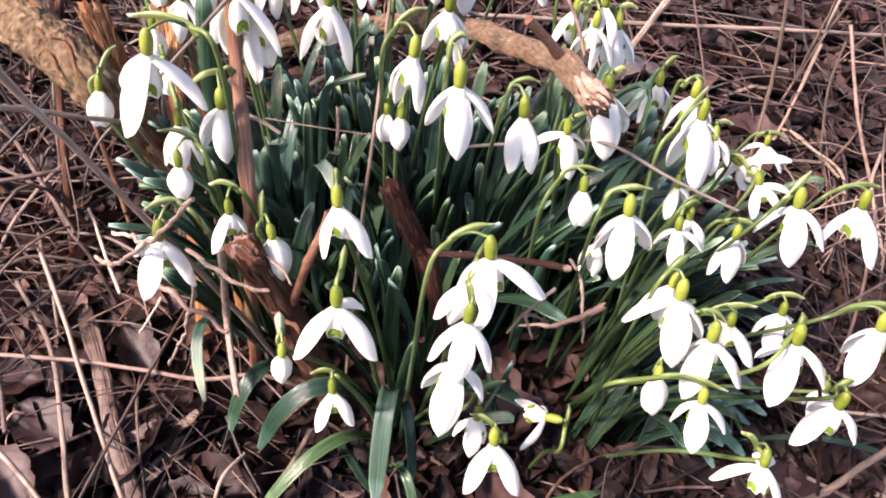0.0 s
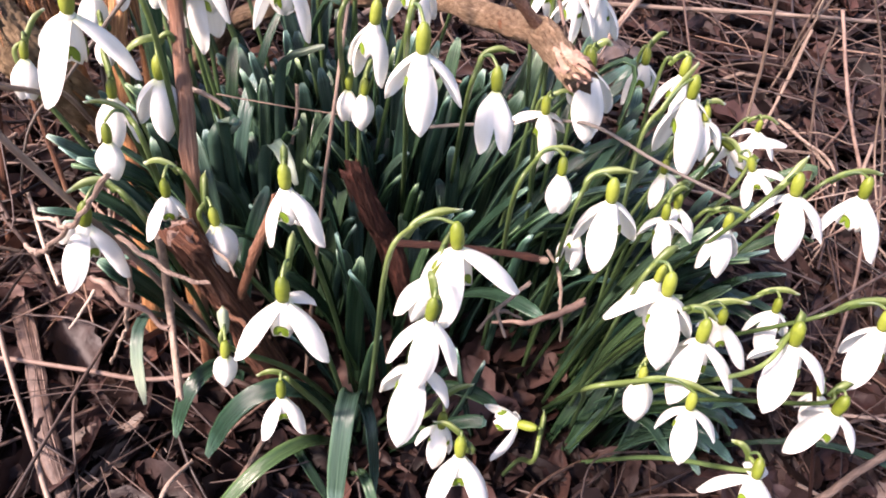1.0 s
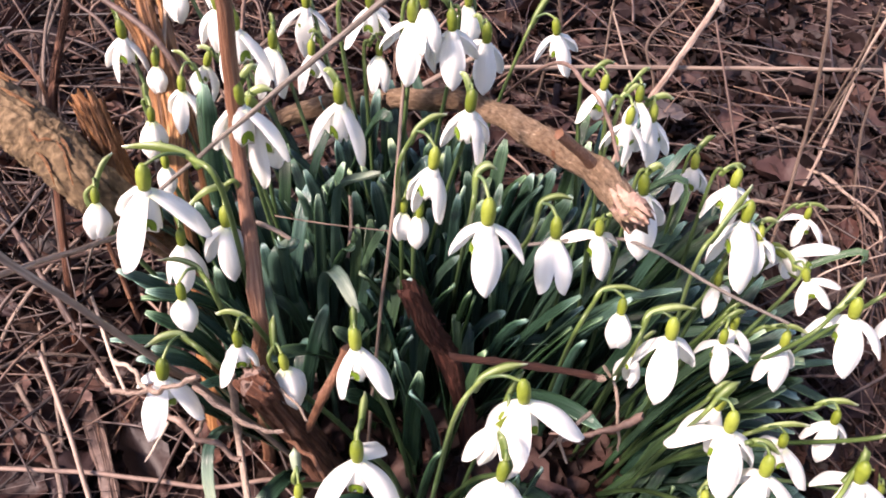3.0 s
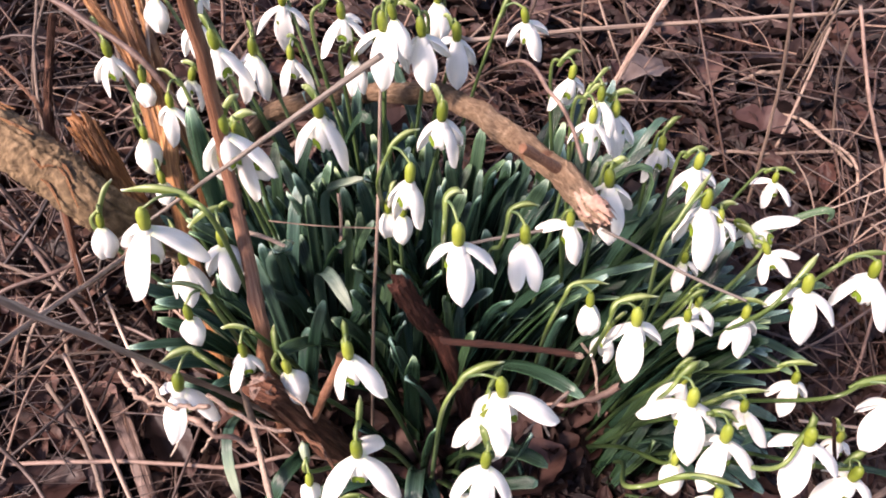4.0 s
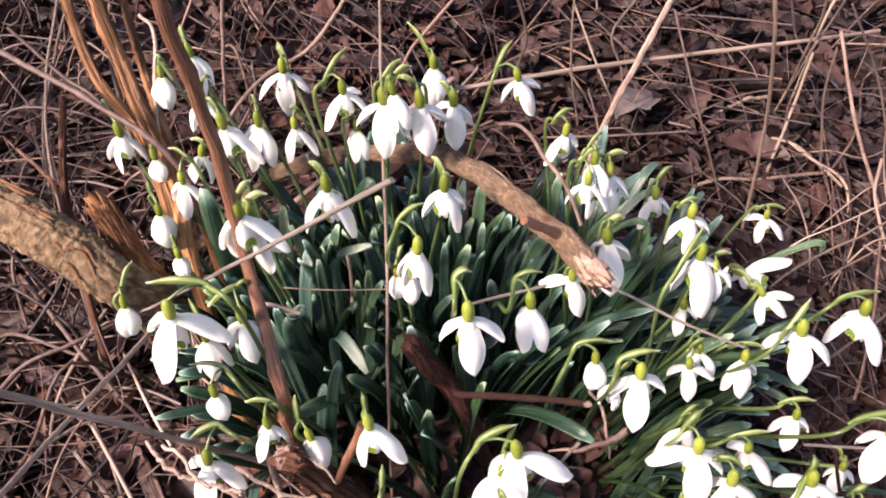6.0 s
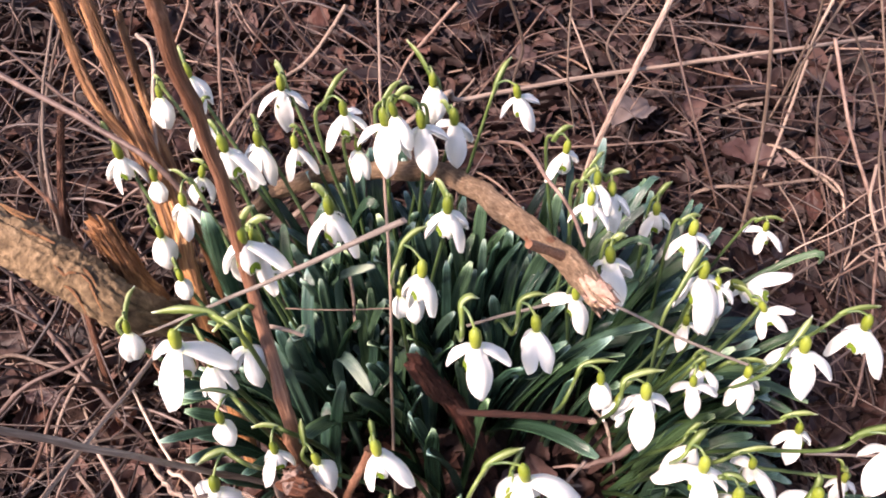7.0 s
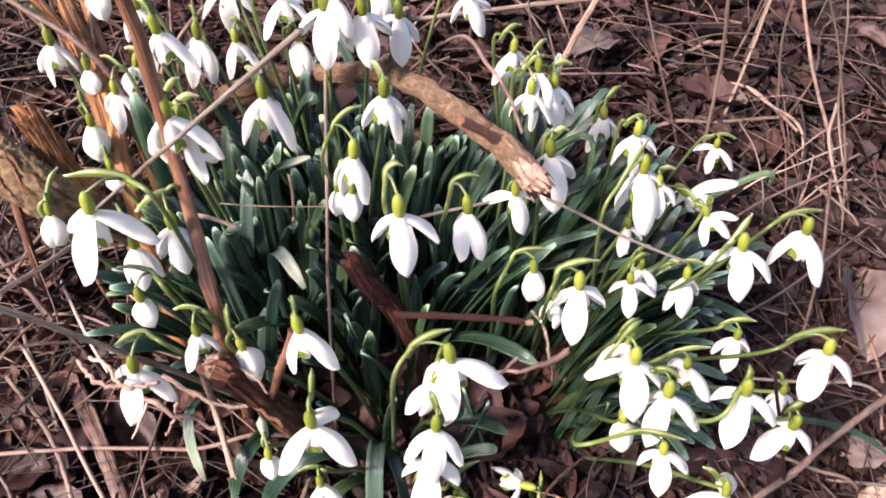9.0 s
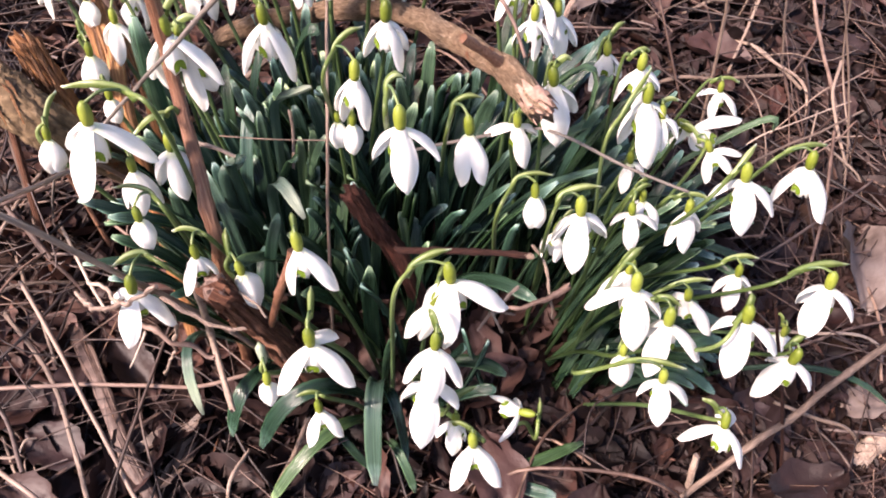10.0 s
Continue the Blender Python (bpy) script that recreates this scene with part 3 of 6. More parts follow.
stick("upright_stem", "fine dark twig leaning over a flower", "dry stem", twig_grey, 0.00075, 0.00061, [(0.009, 0.070, 0.158), (0.015, 0.023, 0.180), (0.021, 0.013, 0.175), (0.025, 0.005, 0.166)])
stick("upright_stem", "pale dry stalk of a tangled bundle behind the clump", "dry stem", dry_pale, 0.00088, 0.00072, [(0.235, 0.211, 0.129), (0.234, 0.217, 0.095), (0.231, 0.219, 0.076)])
stick("upright_stem", "pale dry stalk of a tangled bundle behind the clump", "dry stem", dry_pale, 0.00096, 0.00072, [(0.226, 0.210, 0.130), (0.227, 0.213, 0.100), (0.233, 0.221, 0.076)])
stick("upright_stem", "brown dry stalk of a tangled bundle behind the clump", "dry stem", dry_grey, 0.0008, 0.0008, [(0.219, 0.210, 0.130), (0.226, 0.215, 0.101), (0.227, 0.218, 0.081)])
stick("upright_stem", "thin brown stem leaning from the tangle", "dry stem", dry_grey, 0.00096, 0.00088, [(0.231, 0.216, 0.076), (0.219, 0.195, 0.048), (0.203, 0.170, 0.023)])
stick("upright_stem", "thin brown stem hanging from the tangle", "dry stem", dry_grey, 0.0008, 0.0008, [(0.246, 0.216, 0.079), (0.237, 0.195, 0.056), (0.239, 0.173, 0.022)])
stick("upright_stem", "reddish brown stem leaning from the tangle", "dry stem", twig_grey, 0.00112, 0.00112, [(0.245, 0.219, 0.090), (0.251, 0.176, 0.052), (0.264, 0.147, 0.020), (0.266, 0.122, 0.005)])
stick("upright_stem", "fine pale straw arching behind the clump", "dry stem", dry_pale, 0.00056, 0.00056, [(0.230, 0.179, 0.144), (0.242, 0.155, 0.099), (0.256, 0.142, 0.045), (0.263, 0.097, 0.002)])
stick("back_stalk", "fine brown stalk lying level behind the clump", "dry stalk", dry_grey, 0.00056, 0.00056, [(0.191, 0.209, 0.052), (0.242, 0.210, 0.051), (0.310, 0.216, 0.044)])
stick("back_stalk", "short pale broken stalk on the litter", "dry stalk", dry_pale, 0.00128, 0.00128, [(0.198, 0.219, 0.039), (0.206, 0.220, 0.039), (0.215, 0.221, 0.039)])
stick("back_stalk", "grey stalk lying level on the litter", "dry stalk", dry_grey, 0.0012, 0.00104, [(0.163, 0.159, 0.026), (0.192, 0.158, 0.025), (0.236, 0.162, 0.023)])
stick("back_stalk", "brown stalk leaning over the litter", "dry stalk", dry_grey, 0.00088, 0.00088, [(0.133, 0.268, 0.098), (0.110, 0.250, 0.076), (0.117, 0.238, 0.054)])
stick("back_stalk", "dull brown stalk arching behind the flowers", "dry stalk", dry_grey, 0.00096, 0.00096, [(0.037, 0.228, 0.128), (0.047, 0.224, 0.097), (0.043, 0.221, 0.076)])
stick("back_stalk", "dull brown stalk behind the flowers", "dry stalk", twig_grey, 0.00096, 0.00096, [(-0.094, 0.222, 0.137), (-0.079, 0.220, 0.106), (-0.052, 0.222, 0.079)])
stick("back_stalk", "dull brown stalk leaning behind the flowers", "dry stalk", twig_grey, 0.00104, 0.00096, [(0.007, 0.222, 0.129), (-0.016, 0.228, 0.097), (-0.028, 0.233, 0.074)])
stick("back_stalk", "thin stalk leaning behind the flowers", "dry stalk", dry_grey, 0.0008, 0.0008, [(0.017, 0.218, 0.078), (0.002, 0.201, 0.066), (0.022, 0.190, 0.042)])
stick("tangle_twig", "brown dead twig in the tangle beside the stump", "twig", dry_grey, 0.00104, 0.0008, [(-0.229, 0.058, 0.054), (-0.203, 0.045, 0.059), (-0.181, 0.038, 0.051)])
stick("tangle_twig", "brown dead twig in the tangle beside the stump", "twig", twig_grey, 0.00128, 0.00104, [(-0.230, 0.089, 0.054), (-0.199, 0.051, 0.060), (-0.173, 0.022, 0.048)])
stick("tangle_twig", "brown dead twig in the tangle beside the stump", "twig", dry_grey, 0.00096, 0.0008, [(-0.185, 0.067, 0.057), (-0.192, 0.042, 0.058), (-0.206, 0.021, 0.040)])
stick("tangle_twig", "brown dead twig in the tangle beside the stump", "twig", twig_grey, 0.00112, 0.00096, [(-0.222, 0.035, 0.054), (-0.195, 0.046, 0.060), (-0.174, 0.062, 0.055)])
stick("tangle_twig", "thin pale dead twig on the litter", "twig", dry_pale, 0.00072, 0.00072, [(-0.174, 0.042, 0.041), (-0.161, 0.019, 0.041), (-0.151, 0.003, 0.032)])
stick("tangle_twig", "thin pale dead twig on the litter", "twig", dry_pale, 0.00088, 0.00072, [(-0.187, 0.016, 0.038), (-0.178, 0.000, 0.036), (-0.169, -0.021, 0.030)])
stick("tangle_twig", "brown dead twig lying on the litter", "twig", twig_grey, 0.00104, 0.00088, [(-0.194, 0.048, 0.059), (-0.179, 0.028, 0.049), (-0.165, 0.016, 0.036)])
stick("tangle_twig", "brown dead twig lying on the litter", "twig", dry_grey, 0.00088, 0.0008, [(-0.216, -0.005, 0.036), (-0.200, 0.010, 0.038), (-0.183, 0.017, 0.038)])
stick("tangle_twig", "brown dead twig crossing behind the stems", "twig", twig_grey, 0.00096, 0.00096, [(-0.236, 0.199, 0.134), (-0.213, 0.186, 0.110), (-0.192, 0.173, 0.096)])
stick("tangle_twig", "thin grey twig behind the stems", "twig", dry_grey, 0.0008, 0.0008, [(-0.198, 0.200, 0.152), (-0.220, 0.190, 0.112), (-0.228, 0.164, 0.087)])
stick("root_twig", "small pale side shoot in the dark hollow", "twig", dry_pale, 0.0006, 0.0004, [(0.012, -0.053, 0.101), (0.014, -0.054, 0.095), (0.016, -0.055, 0.091)], rooted=False)
stick("root_twig", "small pale side shoot in the dark hollow", "twig", dry_pale, 0.0006, 0.0004, [(0.011, -0.053, 0.101), (0.017, -0.051, 0.097), (0.021, -0.051, 0.095)], rooted=False)
stick("back_stalk", "pale crooked bare stalk lying on the litter", "dry stalk", dry_bleached, 0.0009, 0.001, [(0.220, 0.185, 0.030), (0.230, 0.169, 0.028), (0.245, 0.155, 0.023), (0.245, 0.138, 0.015)])
stick("back_stalk", "fine brown stalk lying on the litter", "dry stalk", dry_grey, 0.0005, 0.0005, [(0.206, 0.156, 0.026), (0.207, 0.130, 0.025), (0.205, 0.103, 0.016)])
stick("back_stalk", "fine pale straw arching over the litter", "dry stalk", dry_pale, 0.0005, 0.0004, [(0.199, 0.109, 0.020), (0.220, 0.113, 0.027), (0.267, 0.133, 0.025)])
stick("back_stalk", "pale straw leaning over the litter", "dry stalk", dry_pale, 0.0008, 0.0007, [(0.186, 0.089, 0.017), (0.211, 0.097, 0.025), (0.233, 0.104, 0.028), (0.266, 0.119, 0.030)])
stick("back_stalk", "fine pale straw standing in the litter", "dry stalk", dry_pale, 0.0005, 0.0005, [(0.217, 0.087, 0.008), (0.229, 0.102, 0.020), (0.236, 0.118, 0.032)])
stick("back_stalk", "pale straw slanting down to the litter", "dry stalk", dry_pale, 0.0008, 0.0006, [(0.229, 0.096, 0.029), (0.245, 0.090, 0.019), (0.258, 0.083, 0.009)])
stick("back_stalk", "thin dark stalk lying level on the litter", "dry stalk", dry_grey, 0.0004, 0.0004, [(0.239, 0.176, 0.029), (0.262, 0.167, 0.029), (0.292, 0.180, 0.027)])
stick("back_stalk", "brown bent stalk beside the litter", "dry stalk", dry_grey, 0.001, 0.0009, [(0.266, 0.157, 0.037), (0.253, 0.135, 0.032), (0.253, 0.111, 0.018), (0.256, 0.097, 0.007)])
stick("back_stalk", "thin brown straw crossing the litter", "dry stalk", straw_single, 0.0005, 0.0005, [(0.244, 0.135, 0.029), (0.260, 0.141, 0.031), (0.285, 0.154, 0.031)])
stick("back_stalk", "thin brown straw crossing the litter", "dry stalk", straw_single, 0.0006, 0.0005, [(0.224, 0.094, 0.015), (0.243, 0.104, 0.022), (0.263, 0.106, 0.022)])
stick("woody_stem", "thin brown dry stem of a dead shrub", "woody stem", dry_grey, 0.001, 0.0008, [(-0.151, 0.091, 0.113), (-0.165, 0.132, 0.140), (-0.172, 0.173, 0.168)])
stick("woody_stem", "thin brown dry stem of a dead shrub", "woody stem", dry_grey, 0.0008, 0.0007, [(-0.199, 0.103, 0.106), (-0.205, 0.148, 0.131), (-0.195, 0.185, 0.163)])
stick("right_stalk", "brown dry stalk slanting over the litter", "dry stalk", dry_grey, 0.00169, 0.00143, [(0.216, -0.033, 0.027), (0.186, -0.047, 0.022), (0.154, -0.065, 0.016), (0.134, -0.074, 0.011)])
stick("right_stalk", "pale dry stalk lying on the litter", "dry stalk", dry_pale, 0.00091, 0.00091, [(0.160, -0.049, -0.001), (0.178, -0.057, -0.004), (0.197, -0.061, -0.011)])
stick("right_stalk", "pale grey stalk lying behind the clump", "dry stalk", dry_pale, 0.00104, 0.00104, [(0.221, 0.187, 0.028), (0.235, 0.168, 0.024), (0.245, 0.151, 0.020)])
stick("right_stalk", "pale straw stalk lying level on litter", "dry stalk", dry_pale, 0.00078, 0.00078, [(0.158, -0.011, 0.006), (0.190, -0.014, 0.002), (0.220, -0.017, -0.000)])
stick("upright_stem", "dark thin dead stem standing in the litter", "dry stem", stub_dark, 0.0009, 0.0007, [(0.1654, -0.0814, -0.0377), (0.1469, -0.0654, 0.0240), (0.1245, -0.0494, 0.0858)])
fibrous("wood_chunk", "pale broken chunk of dead wood on the litter", "dead wood", dry_pale, 0.0058, 0.0046, [(0.2040, -0.0721, -0.0291), (0.2217, -0.0610, -0.0255), (0.2426, -0.0519, -0.0265)], 30, False)
fibrous("dry_stalk", "short cut straw-coloured stalk standing in the litter", "dry stalk", dry_pale, 0.0019, 0.0015, [(0.1141, -0.0832, -0.0320), (0.1136, -0.0776, -0.0170), (0.1137, -0.0723, -0.0000)], 10, False)
stick("litter_stalk", "dark golden-brown dead stalk lying on the litter", "dry stalk", stub_orange, 0.0010, 0.0008, [(-0.2056, -0.0377, 0.0095), (-0.1881, -0.0464, 0.0065), (-0.1697, -0.0550, 0.0035), (-0.1494, -0.0686, -0.0006)])
stick("litter_stalk", "crooked pale dead twig on the litter", "twig", dry_pale, 0.0008, 0.0005, [(-0.1977, -0.0547, 0.0118), (-0.1846, -0.0551, 0.0127), (-0.1804, -0.0495, 0.0153), (-0.1769, -0.0478, 0.0134)])
stick("litter_stalk", "thin dead stalk lying on the litter", "dry stalk", dry_grey, 0.0007, 0.0006, [(-0.1924, -0.0454, 0.0110), (-0.1839, -0.0622, 0.0073), (-0.1771, -0.0743, 0.0026)])
stick("litter_stalk", "thin reddish dead twig on the dark litter", "twig", stub_orange, 0.0006, 0.0005, [(-0.0986, -0.0386, 0.0048), (-0.1040, -0.0551, 0.0023), (-0.1076, -0.0680, 0.0003)])
stick("litter_stalk", "brown dead twig crossing under the front leaves", "twig", dry_grey, 0.0009, 0.0007, [(-0.1064, -0.0325, 0.0066), (-0.0969, -0.0394, 0.0046), (-0.0815, -0.0440, 0.0025)])
stick("litter_stalk", "grey dead twig with a broken end", "twig", twig_grey, 0.0010, 0.0008, [(-0.1020, -0.0495, 0.0012), (-0.0929, -0.0573, -0.0010), (-0.0832, -0.0651, -0.0051)])
fibrous("woody_stem", "orange-brown splintered woody stem of a dead shrub", "woody stem", wood_orange, 0.00425, 0.00306, [(-0.127, 0.047, 0.103), (-0.134, 0.076, 0.127), (-0.150, 0.112, 0.151), (-0.169, 0.156, 0.181)], 40, True)
fibrous("woody_stem", "thin orange-brown woody stem of a dead shrub", "woody stem", wood_orange, 0.00255, 0.00221, [(-0.138, 0.070, 0.109), (-0.149, 0.101, 0.135), (-0.171, 0.130, 0.151), (-0.186, 0.167, 0.175)], 40, True)
fibrous("woody_stem", "grey-brown woody stem of a dead shrub", "woody stem", wood_orange, 0.00204, 0.0017, [(-0.130, 0.082, 0.120), (-0.148, 0.127, 0.143), (-0.160, 0.166, 0.169)], 40, True)
stick("woody_stem", "pale leaning dry stem of a dead shrub", "woody stem", twig_grey, 0.0013, 0.0012, [(-0.205, 0.128, 0.166), (-0.161, 0.095, 0.162), (-0.133, 0.075, 0.153), (-0.120, 0.067, 0.121)])
fibrous("woody_stem", "short forked brown dead stem beside the stump", "woody stem", stump_brown, 0.0019, 0.0014, [(-0.185, 0.075, 0.109), (-0.186, 0.093, 0.125), (-0.186, 0.123, 0.144)], 40, True)
stick("woody_stem", "thin lit side shoot of a dead shrub stem", "woody stem", stick_red, 0.0012, 0.0007, [(-0.186, 0.083, 0.116), (-0.192, 0.091, 0.125), (-0.205, 0.102, 0.133)])
stick("woody_stem", "thin pale hooked dry stem", "woody stem", dry_pale, 0.00085, 0.00085, [(-0.142, 0.099, 0.133), (-0.141, 0.135, 0.164), (-0.147, 0.143, 0.171)])
def bark_covered(name, label, category, mat, r0, r1, points):
    """A thick dead stem whose bark has broken into long scaly plates."""
    thing = tagged(new(name), label, category)
    line = smooth_line(points, 30)
    n, sides = len(line), 72
    verts, faces, uvs = tube(line, [r0 + (r1 - r0) * i / (n - 1) for i in range(n)], sides, ref=(0, 0, 1))
    for i in range(n):
        for k in range(sides):
            q = i * sides + k
            out = verts[q] - line[i]
            a = 2 * math.pi * k / sides
            cell = Vector((math.cos(a) * 2.6, math.sin(a) * 2.6, i * 0.16 + 0.5 * noise.noise((a * 1.5, i * 0.2, 3.0))))
            near, _ = noise.voronoi(cell)
            edge = min(1.0, (near[1] - near[0]) / 0.22)
            tilt = noise.cell(cell * 1.7) * 0.05
            lift = 0.13 * edge ** 0.6 + tilt + 0.06 * noise.noise(verts[q] * 420) + 0.10 * noise.noise(verts[q] * 90)
            verts[q] = line[i] + out * (0.90 + lift)
    part("bark", (verts, faces, uvs), mat, thing, "scaly cracked brown bark")
    rnd = random.Random(8)
    for k in range(12):
        i0 = rnd.randint(4, n - 40)
        turn = rnd.uniform(0.2, 2.4)
        run = []
        for i in range(i0, i0 + rnd.randint(9, 20)):
            d = (line[i + 1] - line[i]).normalized()
            x, y = frame_of(d)
            r = (r0 + (r1 - r0) * i / (n - 1)) * (1.05 + 0.20 * ((i - i0) / 16) ** 3)
            run.append(line[i] + x * (math.cos(turn) * r) + y * (math.sin(turn) * r))
        part("bark_shred", tube(run, [0.0007 * (0.3 + 0.7 * math.sin(math.pi * (q + 0.5) / len(run))) for q in range(len(run))], 6, 0.45), wood_orange, thing, "loose torn shred of bark")
    return thing


bark_covered("log", "rough bark-covered dead log leaning beside the snowdrops", "log", bark_log, 0.0112, 0.0076, [(-0.226, 0.078, 0.141), (-0.190, 0.057, 0.132), (-0.169, 0.044, 0.126), (-0.151, 0.034, 0.114), (-0.138, 0.062, 0.060), (-0.128, 0.070, 0.000)])
fibrous("log", "short broken hollow stump of a dead shrub", "log", wood_orange, 0.006, 0.0052, [(-0.140, 0.046, 0.085), (-0.150, 0.050, 0.110), (-0.160, 0.061, 0.136)], 40, False)


def straw_tuft(name, label, place, count, reach):
    """A tuft of short curved straws from one root."""
    thing = tagged(new(name), label, "dry grass")
    thing.location = place
    rnd = random.Random(17)
    for k in range(count):
        a, n = rnd.uniform(0, 6.28), reach * rnd.uniform(0.5, 1.2)
        d = Vector((math.cos(a), math.sin(a), 0))
        run = smooth_line([d * 0.001, d * n * 0.45 + Vector((0, 0, n * rnd.uniform(0.2, 0.6))), d * n + Vector((0, 0, n * rnd.uniform(-0.1, 0.4)))], 6)
        part("straw", tube(run, [0.0006 - 0.0003 * q / len(run) for q in range(len(run))], 5, 0.6), straw_single, thing)
    return thing


straw_tuft("straw_tuft", "tuft of short pale broken straws on the litter", (0.1430, -0.0795, -0.0316), 16, 0.018)
straw_tuft("straw_tuft", "tuft of short brown broken straws on the litter", (-0.1832, -0.0479, -0.0001), 12, 0.016)

# ---- snowdrops ----
def tepal(base, way, out, length, width, curl, cup):
    """One tepal: a spoon-shaped shell from base along way; out is its outer side."""
    way, out = Vector(way).normalized(), Vector(out)
    out = (out - way * out.dot(way)).normalized()
    across = way.cross(out)
    rows, cols = 13, 7
    verts, faces, uvs = [], [], []
    for layer in (1, -1):
        for i in range(rows):
            s = i / (rows - 1)
            w = width * (0.34 + 0.66 * math.sin(math.pi * 0.5 * min(1.0, s / 0.52)) ** 1.1)
            w *= 1.0 if s < 0.52 else max(0.0, 1 - ((s - 0.52) / 0.485) ** 2.0) ** 0.75 * 0.97 + 0.03
            lift = curl * length * math.sin(math.pi * s) * 0.22
            for k in range(cols):
                u = 2 * k / (cols - 1) - 1
                d = lift - cup * w * u * u * 0.5 + layer * 0.00022 * (1 - abs(u)) * (1 - s * 0.6)
                d += 0.00012 * math.cos(u * 9.4)
                verts.append(Vector(base) + way * (s * length) + across * (u * w * 0.5) + out * d)
                uvs.append((k / (cols - 1), s))
    half = rows * cols
    for i in range(rows - 1):
        for k in range(cols - 1):
            a = i * cols + k
            faces.append((a, a + 1, a + cols + 1, a + cols))
            faces.append((half + a, half + a + cols, half + a + cols + 1, half + a + 1))
    edge = [k for k in range(cols)] + [i * cols + cols - 1 for i in range(1, rows)] + [(rows - 1) * cols + k for k in range(cols - 2, -1, -1)] + [i * cols for i in range(rows - 2, 0, -1)]
    for a, b in zip(edge, edge[1:] + edge[:1]):
        faces.append((b, a, a + half, b + half))
    return verts, faces, uvs


def inner_cup(base, axis, length, radius, turn):
    """The three short inner tepals, closed to a notched bell."""
    x, y = frame_of(axis)
    axis = Vector(axis).normalized()
    rows, cols = 7, 24
    verts, faces, uvs = [], [], []
    for layer in (1.0, 0.86):
        for i in range(rows):
            s = i / (rows - 1)
            for k in range(cols):
                a = 2 * math.pi * k / cols
                lobe = abs(math.sin(1.5 * (a - turn)))
                reach = length * s * (0.86 + 0.14 * lobe - 0.16 * (lobe > 0.97))
                r = radius * layer * (0.50 + 0.53 * min(1.0, s * 1.5) ** 0.7 + 0.12 * max(0.0, s - 0.7)) * (0.94 + 0.06 * lobe)
                verts.append(Vector(base) + axis * reach + x * (math.cos(a) * r) + y * (math.sin(a) * r))
                uvs.append((k / cols, 0.3 + 0.7 * s))
    half = rows * cols
    for i in range(rows - 1):
        for k in range(cols):
            a, b = i * cols + k, i * cols + (k + 1) % cols
            faces.append((a, b, b + cols, a + cols))
            faces.append((half + a, half + a + cols, half + b + cols, half + b))
    for k in range(cols):
        a, b = (rows - 1) * cols + k, (rows - 1) * cols + (k + 1) % cols
        faces.append((a, b, b + half, a + half))
    return verts, faces, uvs


def cup_mark(base, axis, length, radius, angle):
    """A thick green arch round the notch of one inner tepal."""
    x, y = frame_of(axis)
    axis = Vector(axis).normalized()
    verts, faces, uvs = [], [], []
    turns, rings = 13, 4
    for layer in (1.0, 0.0):
        for i in range(turns):
            g = math.pi * (-0.16 + 1.32 * i / (turns - 1))
            for k in range(rings):
                q = 0.14 + 0.86 * k / (rings - 1)
                a = angle + math.cos(g) * q * 0.58
                along = length * (0.79 - 0.24 * math.sin(g) * q)
                r = radius * (1.06 + 0.02 * along / length) + layer * (0.00012 + 0.00022 * math.sin(math.pi * k / (rings - 1)))
                verts.append(Vector(base) + axis * along + x * (math.cos(a) * r) + y * (math.sin(a) * r))
                uvs.append((k / (rings - 1), i / (turns - 1)))
    half = turns * rings
    for i in range(turns - 1):
        for k in range(rings - 1):
            p = i * rings + k
            faces.append((p, p + 1, p + rings + 1, p + rings))
            faces.append((half + p, half + p + rings, half + p + rings + 1, half + p + 1))
        for k in (0, rings - 1):
            p = i * rings + k
            faces.append((p, p + rings, half + p + rings, half + p))
    return verts, faces, uvs


